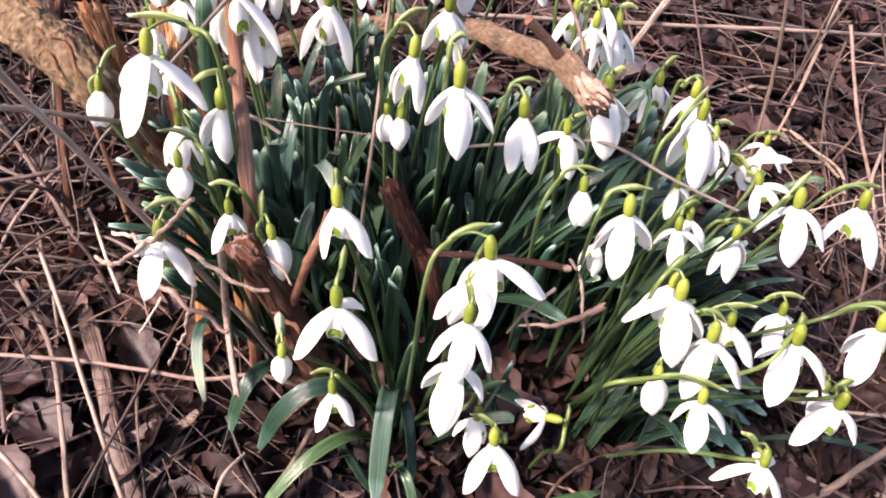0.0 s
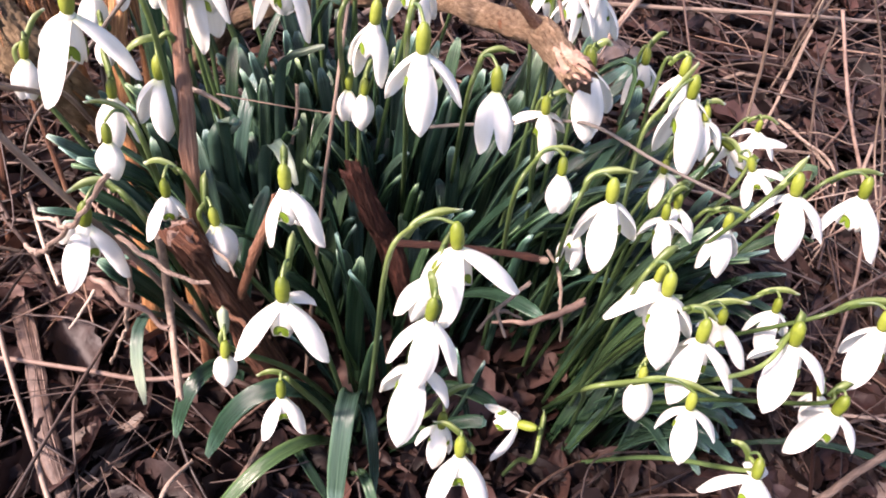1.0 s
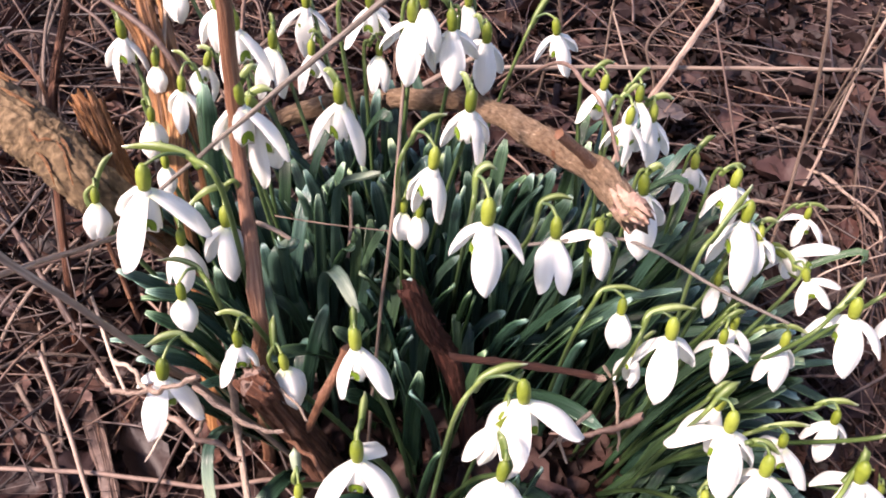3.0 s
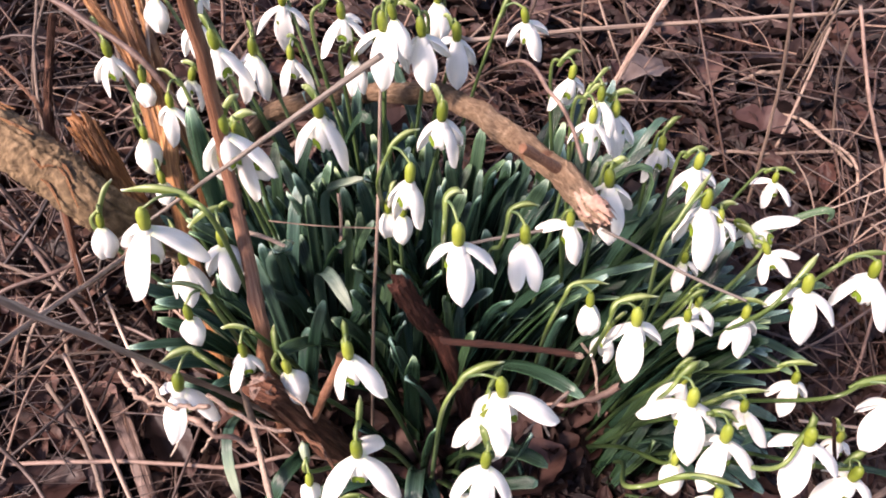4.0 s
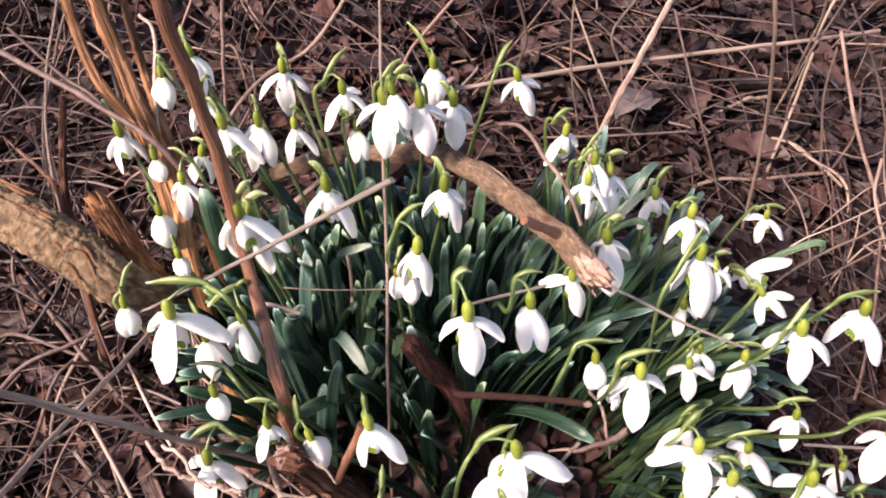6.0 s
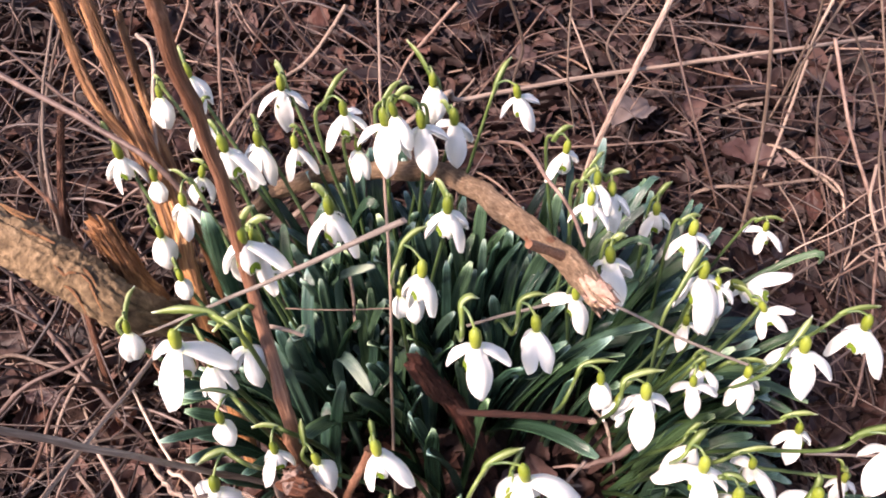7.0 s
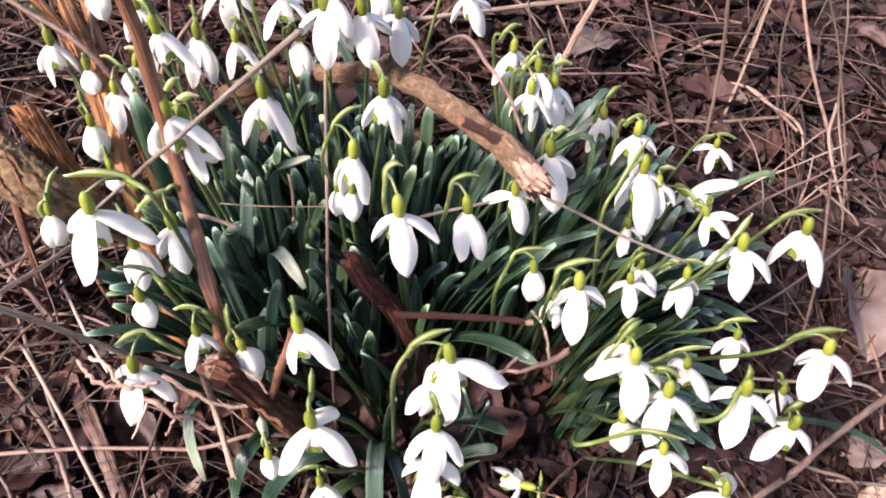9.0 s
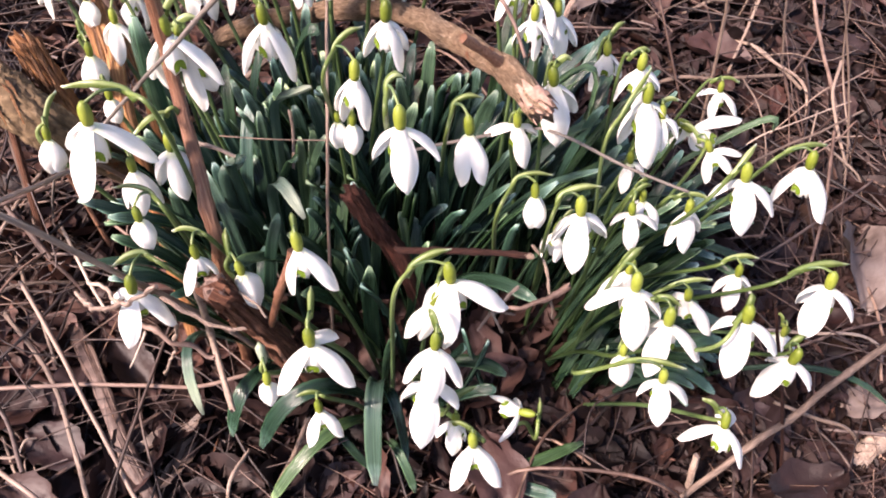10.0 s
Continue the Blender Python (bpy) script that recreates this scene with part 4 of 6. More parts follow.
def strap_leaf(ctrl, width, face, seed=0, pointed=False):
    """A strap-shaped leaf through the control points, channelled, with a blunt hooded tip; face: its upper side."""
    cols = 5
    verts, faces, uvs = [], [], []
    line = smooth_line(ctrl, max(2, 15 // (len(ctrl) - 1)))
    rows = len(line)
    twist = random.Random(seed).uniform(-0.5, 0.5)
    for layer in (1, -1):
        for i, p in enumerate(line):
            s = i / (rows - 1)
            d = (line[min(i + 1, rows - 1)] - line[max(i - 1, 0)]).normalized()
            side = Vector(face) if i == 0 else side
            side = (side - d * side.dot(d)).normalized()
            nrm = Matrix.Rotation(twist * s, 3, d) @ side
            across = d.cross(nrm)
            w = width * (0.55 + 0.45 * min(1, s * 2.2))
            if s > 0.82:
                w *= math.sqrt(max(0.0, 1 - ((s - 0.82) / 0.185) ** 2)) * 0.9 + 0.10
            if pointed:
                w = width * (0.35 + 0.65 * math.sin(math.pi * min(1.0, 0.18 + 0.62 * s))) * (1.0 if s < 0.75 else 1.0 - 0.75 * (s - 0.75) / 0.25)
            for k in range(cols):
                u = 2 * k / (cols - 1) - 1
                chan = (0.16 + 0.25 * (1 - s)) * w * (u * u)
                keel = -0.0005 * (1 - abs(u)) if layer < 0 else 0.0
                verts.append(p + across * (u * w * 0.5) + nrm * (chan + layer * 0.0004 * (1 - abs(u) * 0.8) + keel))
                uvs.append((k / (cols - 1), s))
    half = rows * cols
    for i in range(rows - 1):
        for k in range(cols - 1):
            a = i * cols + k
            faces.append((a, a + cols, a + cols + 1, a + 1))
            faces.append((half + a, half + a + 1, half + a + cols + 1, half + a + cols))
    edge = [k for k in range(cols)] + [i * cols + cols - 1 for i in range(1, rows)] + [(rows - 1) * cols + k for k in range(cols - 2, -1, -1)] + [i * cols for i in range(rows - 2, 0, -1)]
    for a, b in zip(edge, edge[1:] + edge[:1]):
        faces.append((a, b, b + half, a + half))
    return verts, faces, uvs


def bowed(base, tip, bow):
    """Control points of a leaf from base to tip, bowed by a vector."""
    base, tip, bow = Vector(base), Vector(tip), Vector(bow)
    return [base, base + (tip - base) * 0.35 + bow, base + (tip - base) * 0.72 + bow * 1.05, tip]


LABELS = {
    "open": "white nodding snowdrop with spread petals on a green stem",
    "half": "white snowdrop with half-closed petals on a green stem",
    "bud": "closed white snowdrop bud hanging from a green stem",
}


def snowdrop(foot, apex, spathe_tip, ovary, axis, length, tepals, state, bend=None, pale=False):
    """A plant rooted at foot: its scape rises to apex, the spathe reaches on to its tip, the flower hangs at ovary along axis."""
    z0 = ground_height(*foot) - 0.003
    thing = tagged(new("snowdrop"), LABELS[state], "snowdrop", "snowdrops of the clump")
    thing.location = (*foot, z0)
    bpy.context.view_layer.update()
    o = Vector((*foot, z0))
    loc = lambda p: Vector(p) - o
    apex, tip, ov, axis = loc(apex), loc(spathe_tip), loc(ovary), Vector(axis).normalized()
    seed = len(bpy.data.objects)
    rnd = random.Random(seed)
    # scape
    shoulder = apex - (tip - apex) * 0.55 + Vector((0, 0, -0.006))
    if bend:
        shoulder = loc(bend)
    mid = shoulder * 0.55 + Vector((shoulder.x * -0.02, shoulder.y * -0.02, shoulder.z * 0.05))
    line = smooth_line([Vector((0, 0, 0)), mid, shoulder, apex], 8)
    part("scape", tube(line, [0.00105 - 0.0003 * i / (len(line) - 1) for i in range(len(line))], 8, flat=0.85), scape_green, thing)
    # spathe
    over = apex.lerp(tip, 0.5) + Vector((0, 0, 0.0022))
    sline = smooth_line([shoulder.lerp(apex, 0.62), apex + Vector((0, 0, 0.0006)), over, tip], 6)
    fat = rnd.uniform(0.0005, 0.0008) * min(1.3, max(0.8, length / 0.018))
    part("spathe", strap_leaf([sline[0], apex + Vector((0, 0, 0.0006)), over, tip], fat * (6.0 if pale else 3.5), Vector((0, 0, -1)) + (apex - shoulder) * 0.2, seed, True), leaf_bleached if pale else spathe_green, thing, "pale papery spathe" if pale else "")
    # pedicel
    top = ov - axis * 0.0034
    bend = (apex + top) * 0.5 + Vector((0, 0, max(0.002, (apex - top).length * 0.18)))
    pl = smooth_line([apex, bend, top], 6)
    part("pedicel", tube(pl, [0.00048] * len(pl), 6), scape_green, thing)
    # ovary
    k = min(1.0, max(0.72, length / 0.021))
    h, w = 0.0083 * k, 0.0020 * k
    start = ov - axis * (h * 0.5)
    part("ovary", lathe(start, axis, [(0, 0.0006), (h * 0.06, w * 0.55), (h * 0.22, w * 0.88), (h * 0.48, w), (h * 0.75, w * 0.94), (h * 0.93, w * 0.8), (h, w * 0.45)], 12), ovary_green, thing)
    base = ov + axis * (h * 0.46)
    x, y = frame_of(axis)
    wide = {"open": 0.415, "half": 0.395, "bud": 0.62}[state] * length
    for az, opening in tepals:
        a, b = radians(az), radians(min(opening, 6) if state == "bud" else opening)
        out = x * math.cos(a) + y * math.sin(a)
        way = axis * math.cos(b) + out * math.sin(b)
        curl = 0.55 if state == "open" else 0.8 if state == "half" else 1.1
        part("tepal", tepal(base + out * 0.0009, way, out, length * rnd.uniform(0.97, 1.03), wide * rnd.uniform(0.94, 1.06), curl, 0.55 if state == "open" else 0.8 if state == "half" else 1.0), petal_white, thing)
    if state != "bud":
        turn = radians(tepals[0][0]) + math.pi / 3
        clen, crad = (length * 0.51, 0.0036 * k) if state == "open" else (length * 0.40, 0.0024 * k)
        cup = part("inner_cup", inner_cup(base, axis, clen, crad, turn), petal_white, thing)
        for j in range(3):
            part("green_mark", cup_mark(base, axis, clen, crad, turn + j * 2 * math.pi / 3), mark_green, cup)
    # two leaves from the same bulb
    for j in range(2 if o.y > -0.012 and math.hypot((o.x - 0.036) / 0.030, (o.y + 0.010) / 0.030) > 1 else 0):
        a = math.atan2(o.y - 0.005, o.x + 0.01) + rnd.uniform(-0.9, 0.9)
        reach = rnd.uniform(0.02, 0.055)
        height = rnd.uniform(0.06, 0.11)
        t = Vector((math.cos(a) * reach, math.sin(a) * reach, height))
        outward = Vector((math.cos(a), math.sin(a), 0))
        b0 = Vector((rnd.uniform(-0.006, 0.006), rnd.uniform(-0.006, 0.006), 0))
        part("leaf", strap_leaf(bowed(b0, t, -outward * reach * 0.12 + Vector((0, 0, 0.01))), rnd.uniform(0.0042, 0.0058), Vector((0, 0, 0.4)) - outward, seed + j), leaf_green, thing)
    return thing


snowdrop((-0.103, 0.019), (-0.1417, 0.0153, 0.1370), (-0.1374, 0.0226, 0.1430), (-0.1408, 0.0099, 0.1354), (-0.10, -0.22, -0.97), 0.0133, ((118, 8), (238, 7), (358, 7)), "bud")
snowdrop((-0.091, 0.012), (-0.0981, -0.0171, 0.1760), (-0.1158, -0.0150, 0.1757), (-0.1089, -0.0232, 0.1727), (-0.09, -0.08, -0.99), 0.0261, ((131, 17), (335, 40), (231, 37)), "open", (-0.0890, -0.0231, 0.1699))
snowdrop((-0.084, 0.000), (-0.1096, -0.0043, 0.1380), (-0.1140, 0.0030, 0.1431), (-0.1084, -0.0090, 0.1371), (-0.01, -0.16, -0.99), 0.0160, ((347, 21), (172, 17), (80, 19)), "open")
snowdrop((-0.096, 0.022), (-0.0970, 0.0027, 0.1486), (-0.1060, -0.0019, 0.1441), (-0.0944, -0.0064, 0.1445), (-0.01, -0.15, -0.99), 0.0199, ((59, 9), (208, 25), (313, 15)), "half")
snowdrop((-0.092, -0.000), (-0.0989, -0.0257, 0.1413), (-0.1105, -0.0236, 0.1416), (-0.1026, -0.0323, 0.1383), (0.05, -0.20, -0.98), 0.0113, ((44, 10), (178, 13), (291, 10)), "bud", (-0.0930, -0.0315, 0.1349))
snowdrop((-0.070, 0.004), (-0.0860, -0.0324, 0.1286), (-0.0939, -0.0319, 0.1280), (-0.0868, -0.0390, 0.1260), (0.06, -0.14, -0.99), 0.0139, ((137, 30), (326, 17), (228, 31)), "open")
snowdrop((-0.030, -0.020), (-0.0772, -0.0352, 0.1195), (-0.0781, -0.0285, 0.1245), (-0.0736, -0.0407, 0.1182), (0.15, -0.16, -0.98), 0.0158, ((63, 18), (208, 30), (315, 22)), "bud")
snowdrop((-0.084, -0.006), (-0.1032, -0.0386, 0.1263), (-0.1131, -0.0413, 0.1232), (-0.1069, -0.0475, 0.1216), (-0.10, -0.15, -0.98), 0.0205, ((105, 23), (352, 31), (228, 40)), "open", (-0.0947, -0.0427, 0.1216))
snowdrop((-0.033, -0.018), (-0.0680, -0.0627, 0.0964), (-0.0692, -0.0589, 0.0993), (-0.0667, -0.0696, 0.0938), (-0.03, -0.24, -0.97), 0.0099, ((72, 22), (209, 25), (320, 21)), "bud", pale=True)
snowdrop((-0.029, -0.024), (-0.0485, -0.0667, 0.1299), (-0.0478, -0.0614, 0.1340), (-0.0491, -0.0743, 0.1265), (0.04, -0.16, -0.99), 0.0200, ((156, 38), (22, 37), (290, 50)), "open")
snowdrop((-0.027, -0.040), (-0.0500, -0.0744, 0.0903), (-0.0568, -0.0749, 0.0892), (-0.0497, -0.0790, 0.0893), (0.06, -0.24, -0.97), 0.0136, ((135, 28), (19, 28), (273, 17)), "open")
snowdrop((-0.025, -0.021), (-0.0520, -0.0468, 0.1453), (-0.0526, -0.0435, 0.1478), (-0.0513, -0.0514, 0.1444), (0.07, -0.16, -0.99), 0.0188, ((169, 14), (16, 30), (286, 23)), "open")
snowdrop((-0.024, -0.036), (-0.0166, -0.0576, 0.1376), (-0.0046, -0.0548, 0.1411), (-0.0056, -0.0616, 0.1382), (0.15, -0.18, -0.97), 0.0225, ((2, 46), (125, 24), (218, 34)), "open", (-0.0229, -0.0636, 0.1298))
snowdrop((-0.012, -0.026), (-0.0080, -0.0565, 0.1292), (-0.0041, -0.0519, 0.1332), (-0.0097, -0.0628, 0.1268), (-0.25, -0.20, -0.95), 0.0153, ((158, 22), (109, 5), (313, 12)), "half")
snowdrop((-0.016, -0.021), (-0.0105, -0.0758, 0.1318), (-0.0128, -0.0722, 0.1343), (-0.0113, -0.0807, 0.1305), (-0.06, -0.24, -0.97), 0.0177, ((187, 27), (8, 29), (94, 19)), "open")
snowdrop((-0.016, -0.022), (-0.0124, -0.0827, 0.1184), (-0.0113, -0.0800, 0.1206), (-0.0130, -0.0861, 0.1183), (-0.10, -0.15, -0.98), 0.0218, ((236, 26), (97, 26), (339, 35)), "open")
snowdrop((-0.021, -0.025), (-0.0046, -0.0837, 0.0972), (0.0038, -0.0810, 0.1001), (-0.0044, -0.0897, 0.0952), (-0.00, -0.19, -0.98), 0.0130, ((212, 29), (106, 13), (332, 14)), "open")
snowdrop((-0.019, -0.024), (0.0003, -0.0934, 0.0948), (-0.0069, -0.0909, 0.0959), (0.0005, -0.0971, 0.0945), (0.06, -0.26, -0.96), 0.0179, ((149, 31), (38, 33), (284, 18)), "open")
snowdrop((0.036, -0.042), (0.0242, -0.0891, 0.0889), (0.0251, -0.0835, 0.0932), (0.0201, -0.0879, 0.0919), (-0.81, 0.44, -0.39), 0.0130, ((313, 12), (97, 58), (10, 54)), "open")
snowdrop((-0.013, 0.067), (-0.0221, -0.0280, 0.1840), (-0.0173, -0.0269, 0.1853), (-0.0191, -0.0371, 0.1798), (0.04, -0.11, -0.99), 0.0205, ((223, 33), (82, 13), (338, 35)), "open", (-0.0229, -0.0348, 0.1761))
snowdrop((-0.040, 0.084), (-0.0376, 0.0102, 0.1689), (-0.0285, 0.0141, 0.1728), (-0.0317, 0.0017, 0.1655), (-0.06, -0.11, -0.99), 0.0194, ((214, 11), (28, 14), (232, 25)), "open", (-0.0422, 0.0027, 0.1600))
snowdrop((-0.032, 0.030), (-0.0344, 0.0243, 0.1297), (-0.0319, 0.0292, 0.1337), (-0.0341, 0.0194, 0.1284), (-0.05, -0.16, -0.99), 0.0125, ((72, 9), (225, 13), (329, 10)), "bud")
snowdrop((-0.036, 0.032), (-0.0391, 0.0256, 0.1302), (-0.0366, 0.0297, 0.1335), (-0.0398, 0.0208, 0.1289), (-0.03, -0.15, -0.99), 0.0117, ((118, 9), (290, 12), (24, 10)), "bud")
snowdrop((-0.035, 0.054), (-0.0209, 0.0301, 0.1727), (-0.0241, 0.0337, 0.1752), (-0.0205, 0.0249, 0.1713), (-0.02, -0.05, -1.00), 0.0204, ((220, 25), (17, 15), (312, 32)), "open")
snowdrop((-0.045, 0.078), (-0.0645, 0.0420, 0.1646), (-0.0692, 0.0447, 0.1662), (-0.0635, 0.0368, 0.1632), (0.05, -0.05, -1.00), 0.0265, ((195, 27), (360, 14), (258, 32)), "open")
snowdrop((-0.078, 0.030), (-0.0913, 0.0201, 0.1764), (-0.0866, 0.0233, 0.1794), (-0.0914, 0.0150, 0.1750), (0.01, -0.04, -1.00), 0.0266, ((233, 14), (340, 29), (218, 29)), "open")
snowdrop((-0.073, 0.032), (-0.0911, 0.0273, 0.1665), (-0.0833, 0.0281, 0.1680), (-0.0889, 0.0221, 0.1653), (0.15, -0.03, -0.99), 0.0256, ((131, 8), (275, 12), (225, 30)), "open")
snowdrop((0.008, 0.078), (-0.0007, -0.0145, 0.1640), (0.0082, -0.0137, 0.1656), (0.0034, -0.0217, 0.1615), (0.10, -0.16, -0.98), 0.0185, ((52, 14), (239, 16), (145, 13)), "half", (-0.0037, -0.0213, 0.1559))
snowdrop((0.045, 0.036), (0.0285, 0.0105, 0.1378), (0.0358, 0.0107, 0.1387), (0.0261, 0.0064, 0.1369), (0.13, -0.05, -0.99), 0.0172, ((219, 56), (73, 16), (315, 40)), "open")
snowdrop((0.049, 0.028), (0.0399, 0.0168, 0.1543), (0.0450, 0.0170, 0.1550), (0.0380, 0.0114, 0.1524), (0.19, -0.06, -0.98), 0.0252, ((103, 14), (310, 27), (265, 33)), "open")
snowdrop((0.028, 0.014), (0.0195, -0.0285, 0.1431), (0.0317, -0.0287, 0.1442), (0.0252, -0.0334, 0.1425), (0.07, -0.19, -0.98), 0.0123, ((142, 18), (320, 13), (51, 14)), "bud", (0.0127, -0.0366, 0.1336))
snowdrop((0.048, 0.010), (0.0344, -0.0332, 0.1393), (0.0478, -0.0322, 0.1416), (0.0403, -0.0379, 0.1389), (0.12, -0.13, -0.98), 0.0226, ((229, 28), (324, 32), (119, 20)), "open", (0.0302, -0.0398, 0.1312))
snowdrop((0.046, 0.004), (0.0412, -0.0227, 0.1134), (0.0455, -0.0206, 0.1155), (0.0387, -0.0262, 0.1130), (-0.09, -0.17, -0.98), 0.0130, ((213, 10), (42, 10), (307, 9)), "half")
snowdrop((0.066, 0.008), (0.0658, -0.0222, 0.1269), (0.0710, -0.0210, 0.1283), (0.0636, -0.0281, 0.1246), (0.13, -0.14, -0.98), 0.0145, ((237, 37), (352, 43), (104, 17)), "open")
snowdrop((0.048, 0.004), (0.0681, -0.0175, 0.1252), (0.0733, -0.0163, 0.1267), (0.0691, -0.0218, 0.1245), (0.13, -0.16, -0.98), 0.0130, ((25, 24), (255, 16), (140, 18)), "half")
snowdrop((0.069, 0.005), (0.0854, -0.0188, 0.1196), (0.0958, -0.0209, 0.1191), (0.0879, -0.0233, 0.1189), (0.03, -0.17, -0.98), 0.0166, ((182, 17), (90, 14), (330, 31)), "open")
snowdrop((0.062, 0.026), (0.0729, 0.0043, 0.1214), (0.0757, 0.0075, 0.1241), (0.0712, 0.0006, 0.1209), (0.09, -0.10, -0.99), 0.0130, ((281, 6), (340, 32), (130, 17)), "half")
snowdrop((0.076, 0.009), (0.0613, -0.0024, 0.1470), (0.0721, 0.0086, 0.1566), (0.0697, 0.0006, 0.1527), (0.09, -0.11, -0.99), 0.0257, ((237, 20), (324, 34), (74, 14)), "open")
snowdrop((0.071, 0.015), (0.0736, 0.0313, 0.1453), (0.0801, 0.0316, 0.1462), (0.0766, 0.0272, 0.1450), (0.01, -0.09, -1.00), 0.0194, ((215, 22), (63, 8), (333, 41)), "open")
snowdrop((0.074, 0.015), (0.0770, 0.0049, 0.1437), (0.0842, 0.0050, 0.1446), (0.0775, 0.0010, 0.1434), (0.19, -0.14, -0.97), 0.0130, ((230, 5), (351, 25), (110, 14)), "half")
snowdrop((0.076, 0.047), (0.0708, 0.0512, 0.1398), (0.0768, 0.0545, 0.1429), (0.0687, 0.0454, 0.1376), (0.14, -0.04, -0.99), 0.0178, ((179, 19), (325, 26), (279, 31)), "open")
snowdrop((0.083, 0.047), (0.1312, 0.0629, 0.1047), (0.1414, 0.0608, 0.1041), (0.1322, 0.0588, 0.1041), (0.08, -0.09, -0.99), 0.0151, ((21, 37), (249, 51), (166, 6)), "open")
snowdrop((0.068, 0.012), (0.0910, 0.0108, 0.1231), (0.0875, 0.0085, 0.1209), (0.0943, 0.0113, 0.1264), (0.81, -0.12, -0.57), 0.0217, ((341, 39), (234, 66), (242, 31)), "open")
snowdrop((0.077, 0.009), (0.0975, 0.0055, 0.1258), (0.0912, 0.0100, 0.1285), (0.1009, 0.0009, 0.1251), (0.43, -0.18, -0.88), 0.0137, ((158, 21), (356, 51), (36, 25)), "open")
snowdrop((0.068, 0.011), (0.0993, -0.0227, 0.1362), (0.1070, -0.0162, 0.1420), (0.1023, -0.0248, 0.1374), (0.15, -0.15, -0.98), 0.0214, ((237, 37), (97, 15), (5, 33)), "open", (0.0875, -0.0299, 0.1268))
snowdrop((0.086, 0.007), (0.1266, -0.0090, 0.1313), (0.1404, -0.0091, 0.1327), (0.1336, -0.0140, 0.1307), (0.11, -0.12, -0.99), 0.0232, ((221, 23), (56, 27), (293, 32)), "open", (0.1168, -0.0125, 0.1250))
snowdrop((0.066, 0.019), (0.1081, -0.0320, 0.0967), (0.1190, -0.0331, 0.0970), (0.1106, -0.0372, 0.0955), (0.10, -0.15, -0.98), 0.0162, ((224, 28), (132, 19), (337, 29)), "open")
snowdrop((0.073, 0.001), (0.1256, -0.0479, 0.1104), (0.1417, -0.0484, 0.1118), (0.1342, -0.0534, 0.1097), (0.10, -0.16, -0.98), 0.0233, ((267, 28), (145, 19), (8, 34)), "open", (0.1117, -0.0507, 0.1043))
snowdrop((0.066, -0.014), (0.0545, -0.0526, 0.1262), (0.0605, -0.0493, 0.1294), (0.0574, -0.0592, 0.1241), (0.07, -0.17, -0.98), 0.0231, ((218, 43), (94, 22), (343, 31)), "open")
snowdrop((0.055, -0.009), (0.0586, -0.0440, 0.1171), (0.0637, -0.0421, 0.1191), (0.0600, -0.0478, 0.1168), (-0.14, -0.14, -0.98), 0.0163, ((184, 24), (303, 7), (64, 16)), "open")
snowdrop((0.066, -0.008), (0.0784, -0.0488, 0.1058), (0.0918, -0.0489, 0.1072), (0.0825, -0.0532, 0.1055), (0.13, -0.12, -0.98), 0.0161, ((264, 42), (44, 37), (285, 14)), "open")
snowdrop((0.061, -0.011), (0.0666, -0.0610, 0.1169), (0.0733, -0.0640, 0.1153), (0.0690, -0.0675, 0.1147), (0.04, -0.18, -0.98), 0.0212, ((137, 22), (14, 37), (264, 29)), "open")
snowdrop((0.076, -0.015), (0.0916, -0.0709, 0.1214), (0.0937, -0.0666, 0.1250), (0.0915, -0.0729, 0.1224), (0.11, -0.17, -0.98), 0.0219, ((133, 23), (254, 36), (8, 35)), "open", (0.0808, -0.0786, 0.1118))
snowdrop((0.072, -0.010), (0.1218, -0.0670, 0.0902), (0.1272, -0.0658, 0.0917), (0.1224, -0.0719, 0.0890), (-0.03, -0.10, -0.99), 0.0212, ((174, 23), (8, 38), (284, 36)), "open")
snowdrop((0.079, 0.002), (0.1399, -0.0418, 0.0627), (0.1377, -0.0388, 0.0647), (0.1395, -0.0459, 0.0621), (0.04, -0.21, -0.98), 0.0135, ((144, 17), (353, 32), (248, 24)), "open")
snowdrop((0.069, -0.018), (0.0574, -0.0760, 0.1019), (0.0749, -0.0800, 0.1007), (0.0666, -0.0821, 0.1007), (0.09, -0.20, -0.98), 0.0169, ((235, 28), (108, 23), (357, 35)), "open", (0.0385, -0.0768, 0.0967))
snowdrop((0.066, -0.033), (0.0901, -0.0866, 0.0819), (0.0852, -0.0837, 0.0835), (0.0922, -0.0910, 0.0813), (-0.01, -0.44, -0.90), 0.0182, ((219, 50), (21, 24), (299, 75)), "open")
snowdrop((0.054, -0.011), (0.0602, -0.0610, 0.0876), (0.0628, -0.0587, 0.0896), (0.0603, -0.0640, 0.0878), (0.05, -0.26, -0.96), 0.0146, ((85, 20), (258, 4), (352, 11)), "bud")
snowdrop((0.026, 0.033), (0.0319, 0.0323, 0.1772), (0.0371, 0.0356, 0.1804), (0.0335, 0.0278, 0.1761), (0.07, -0.14, -0.99), 0.0145, ((252, 15), (39, 19), (145, 15)), "half")
snowdrop((0.041, 0.020), (0.0291, 0.0301, 0.1733), (0.0362, 0.0326, 0.1760), (0.0309, 0.0232, 0.1707), (0.01, -0.09, -1.00), 0.0160, ((231, 28), (33, 4), (2, 30)), "open")
snowdrop((0.044, 0.032), (0.0404, 0.0350, 0.1695), (0.0476, 0.0350, 0.1702), (0.0405, 0.0298, 0.1680), (0.13, -0.08, -0.99), 0.0179, ((338, 25), (58, 5), (257, 23)), "open")
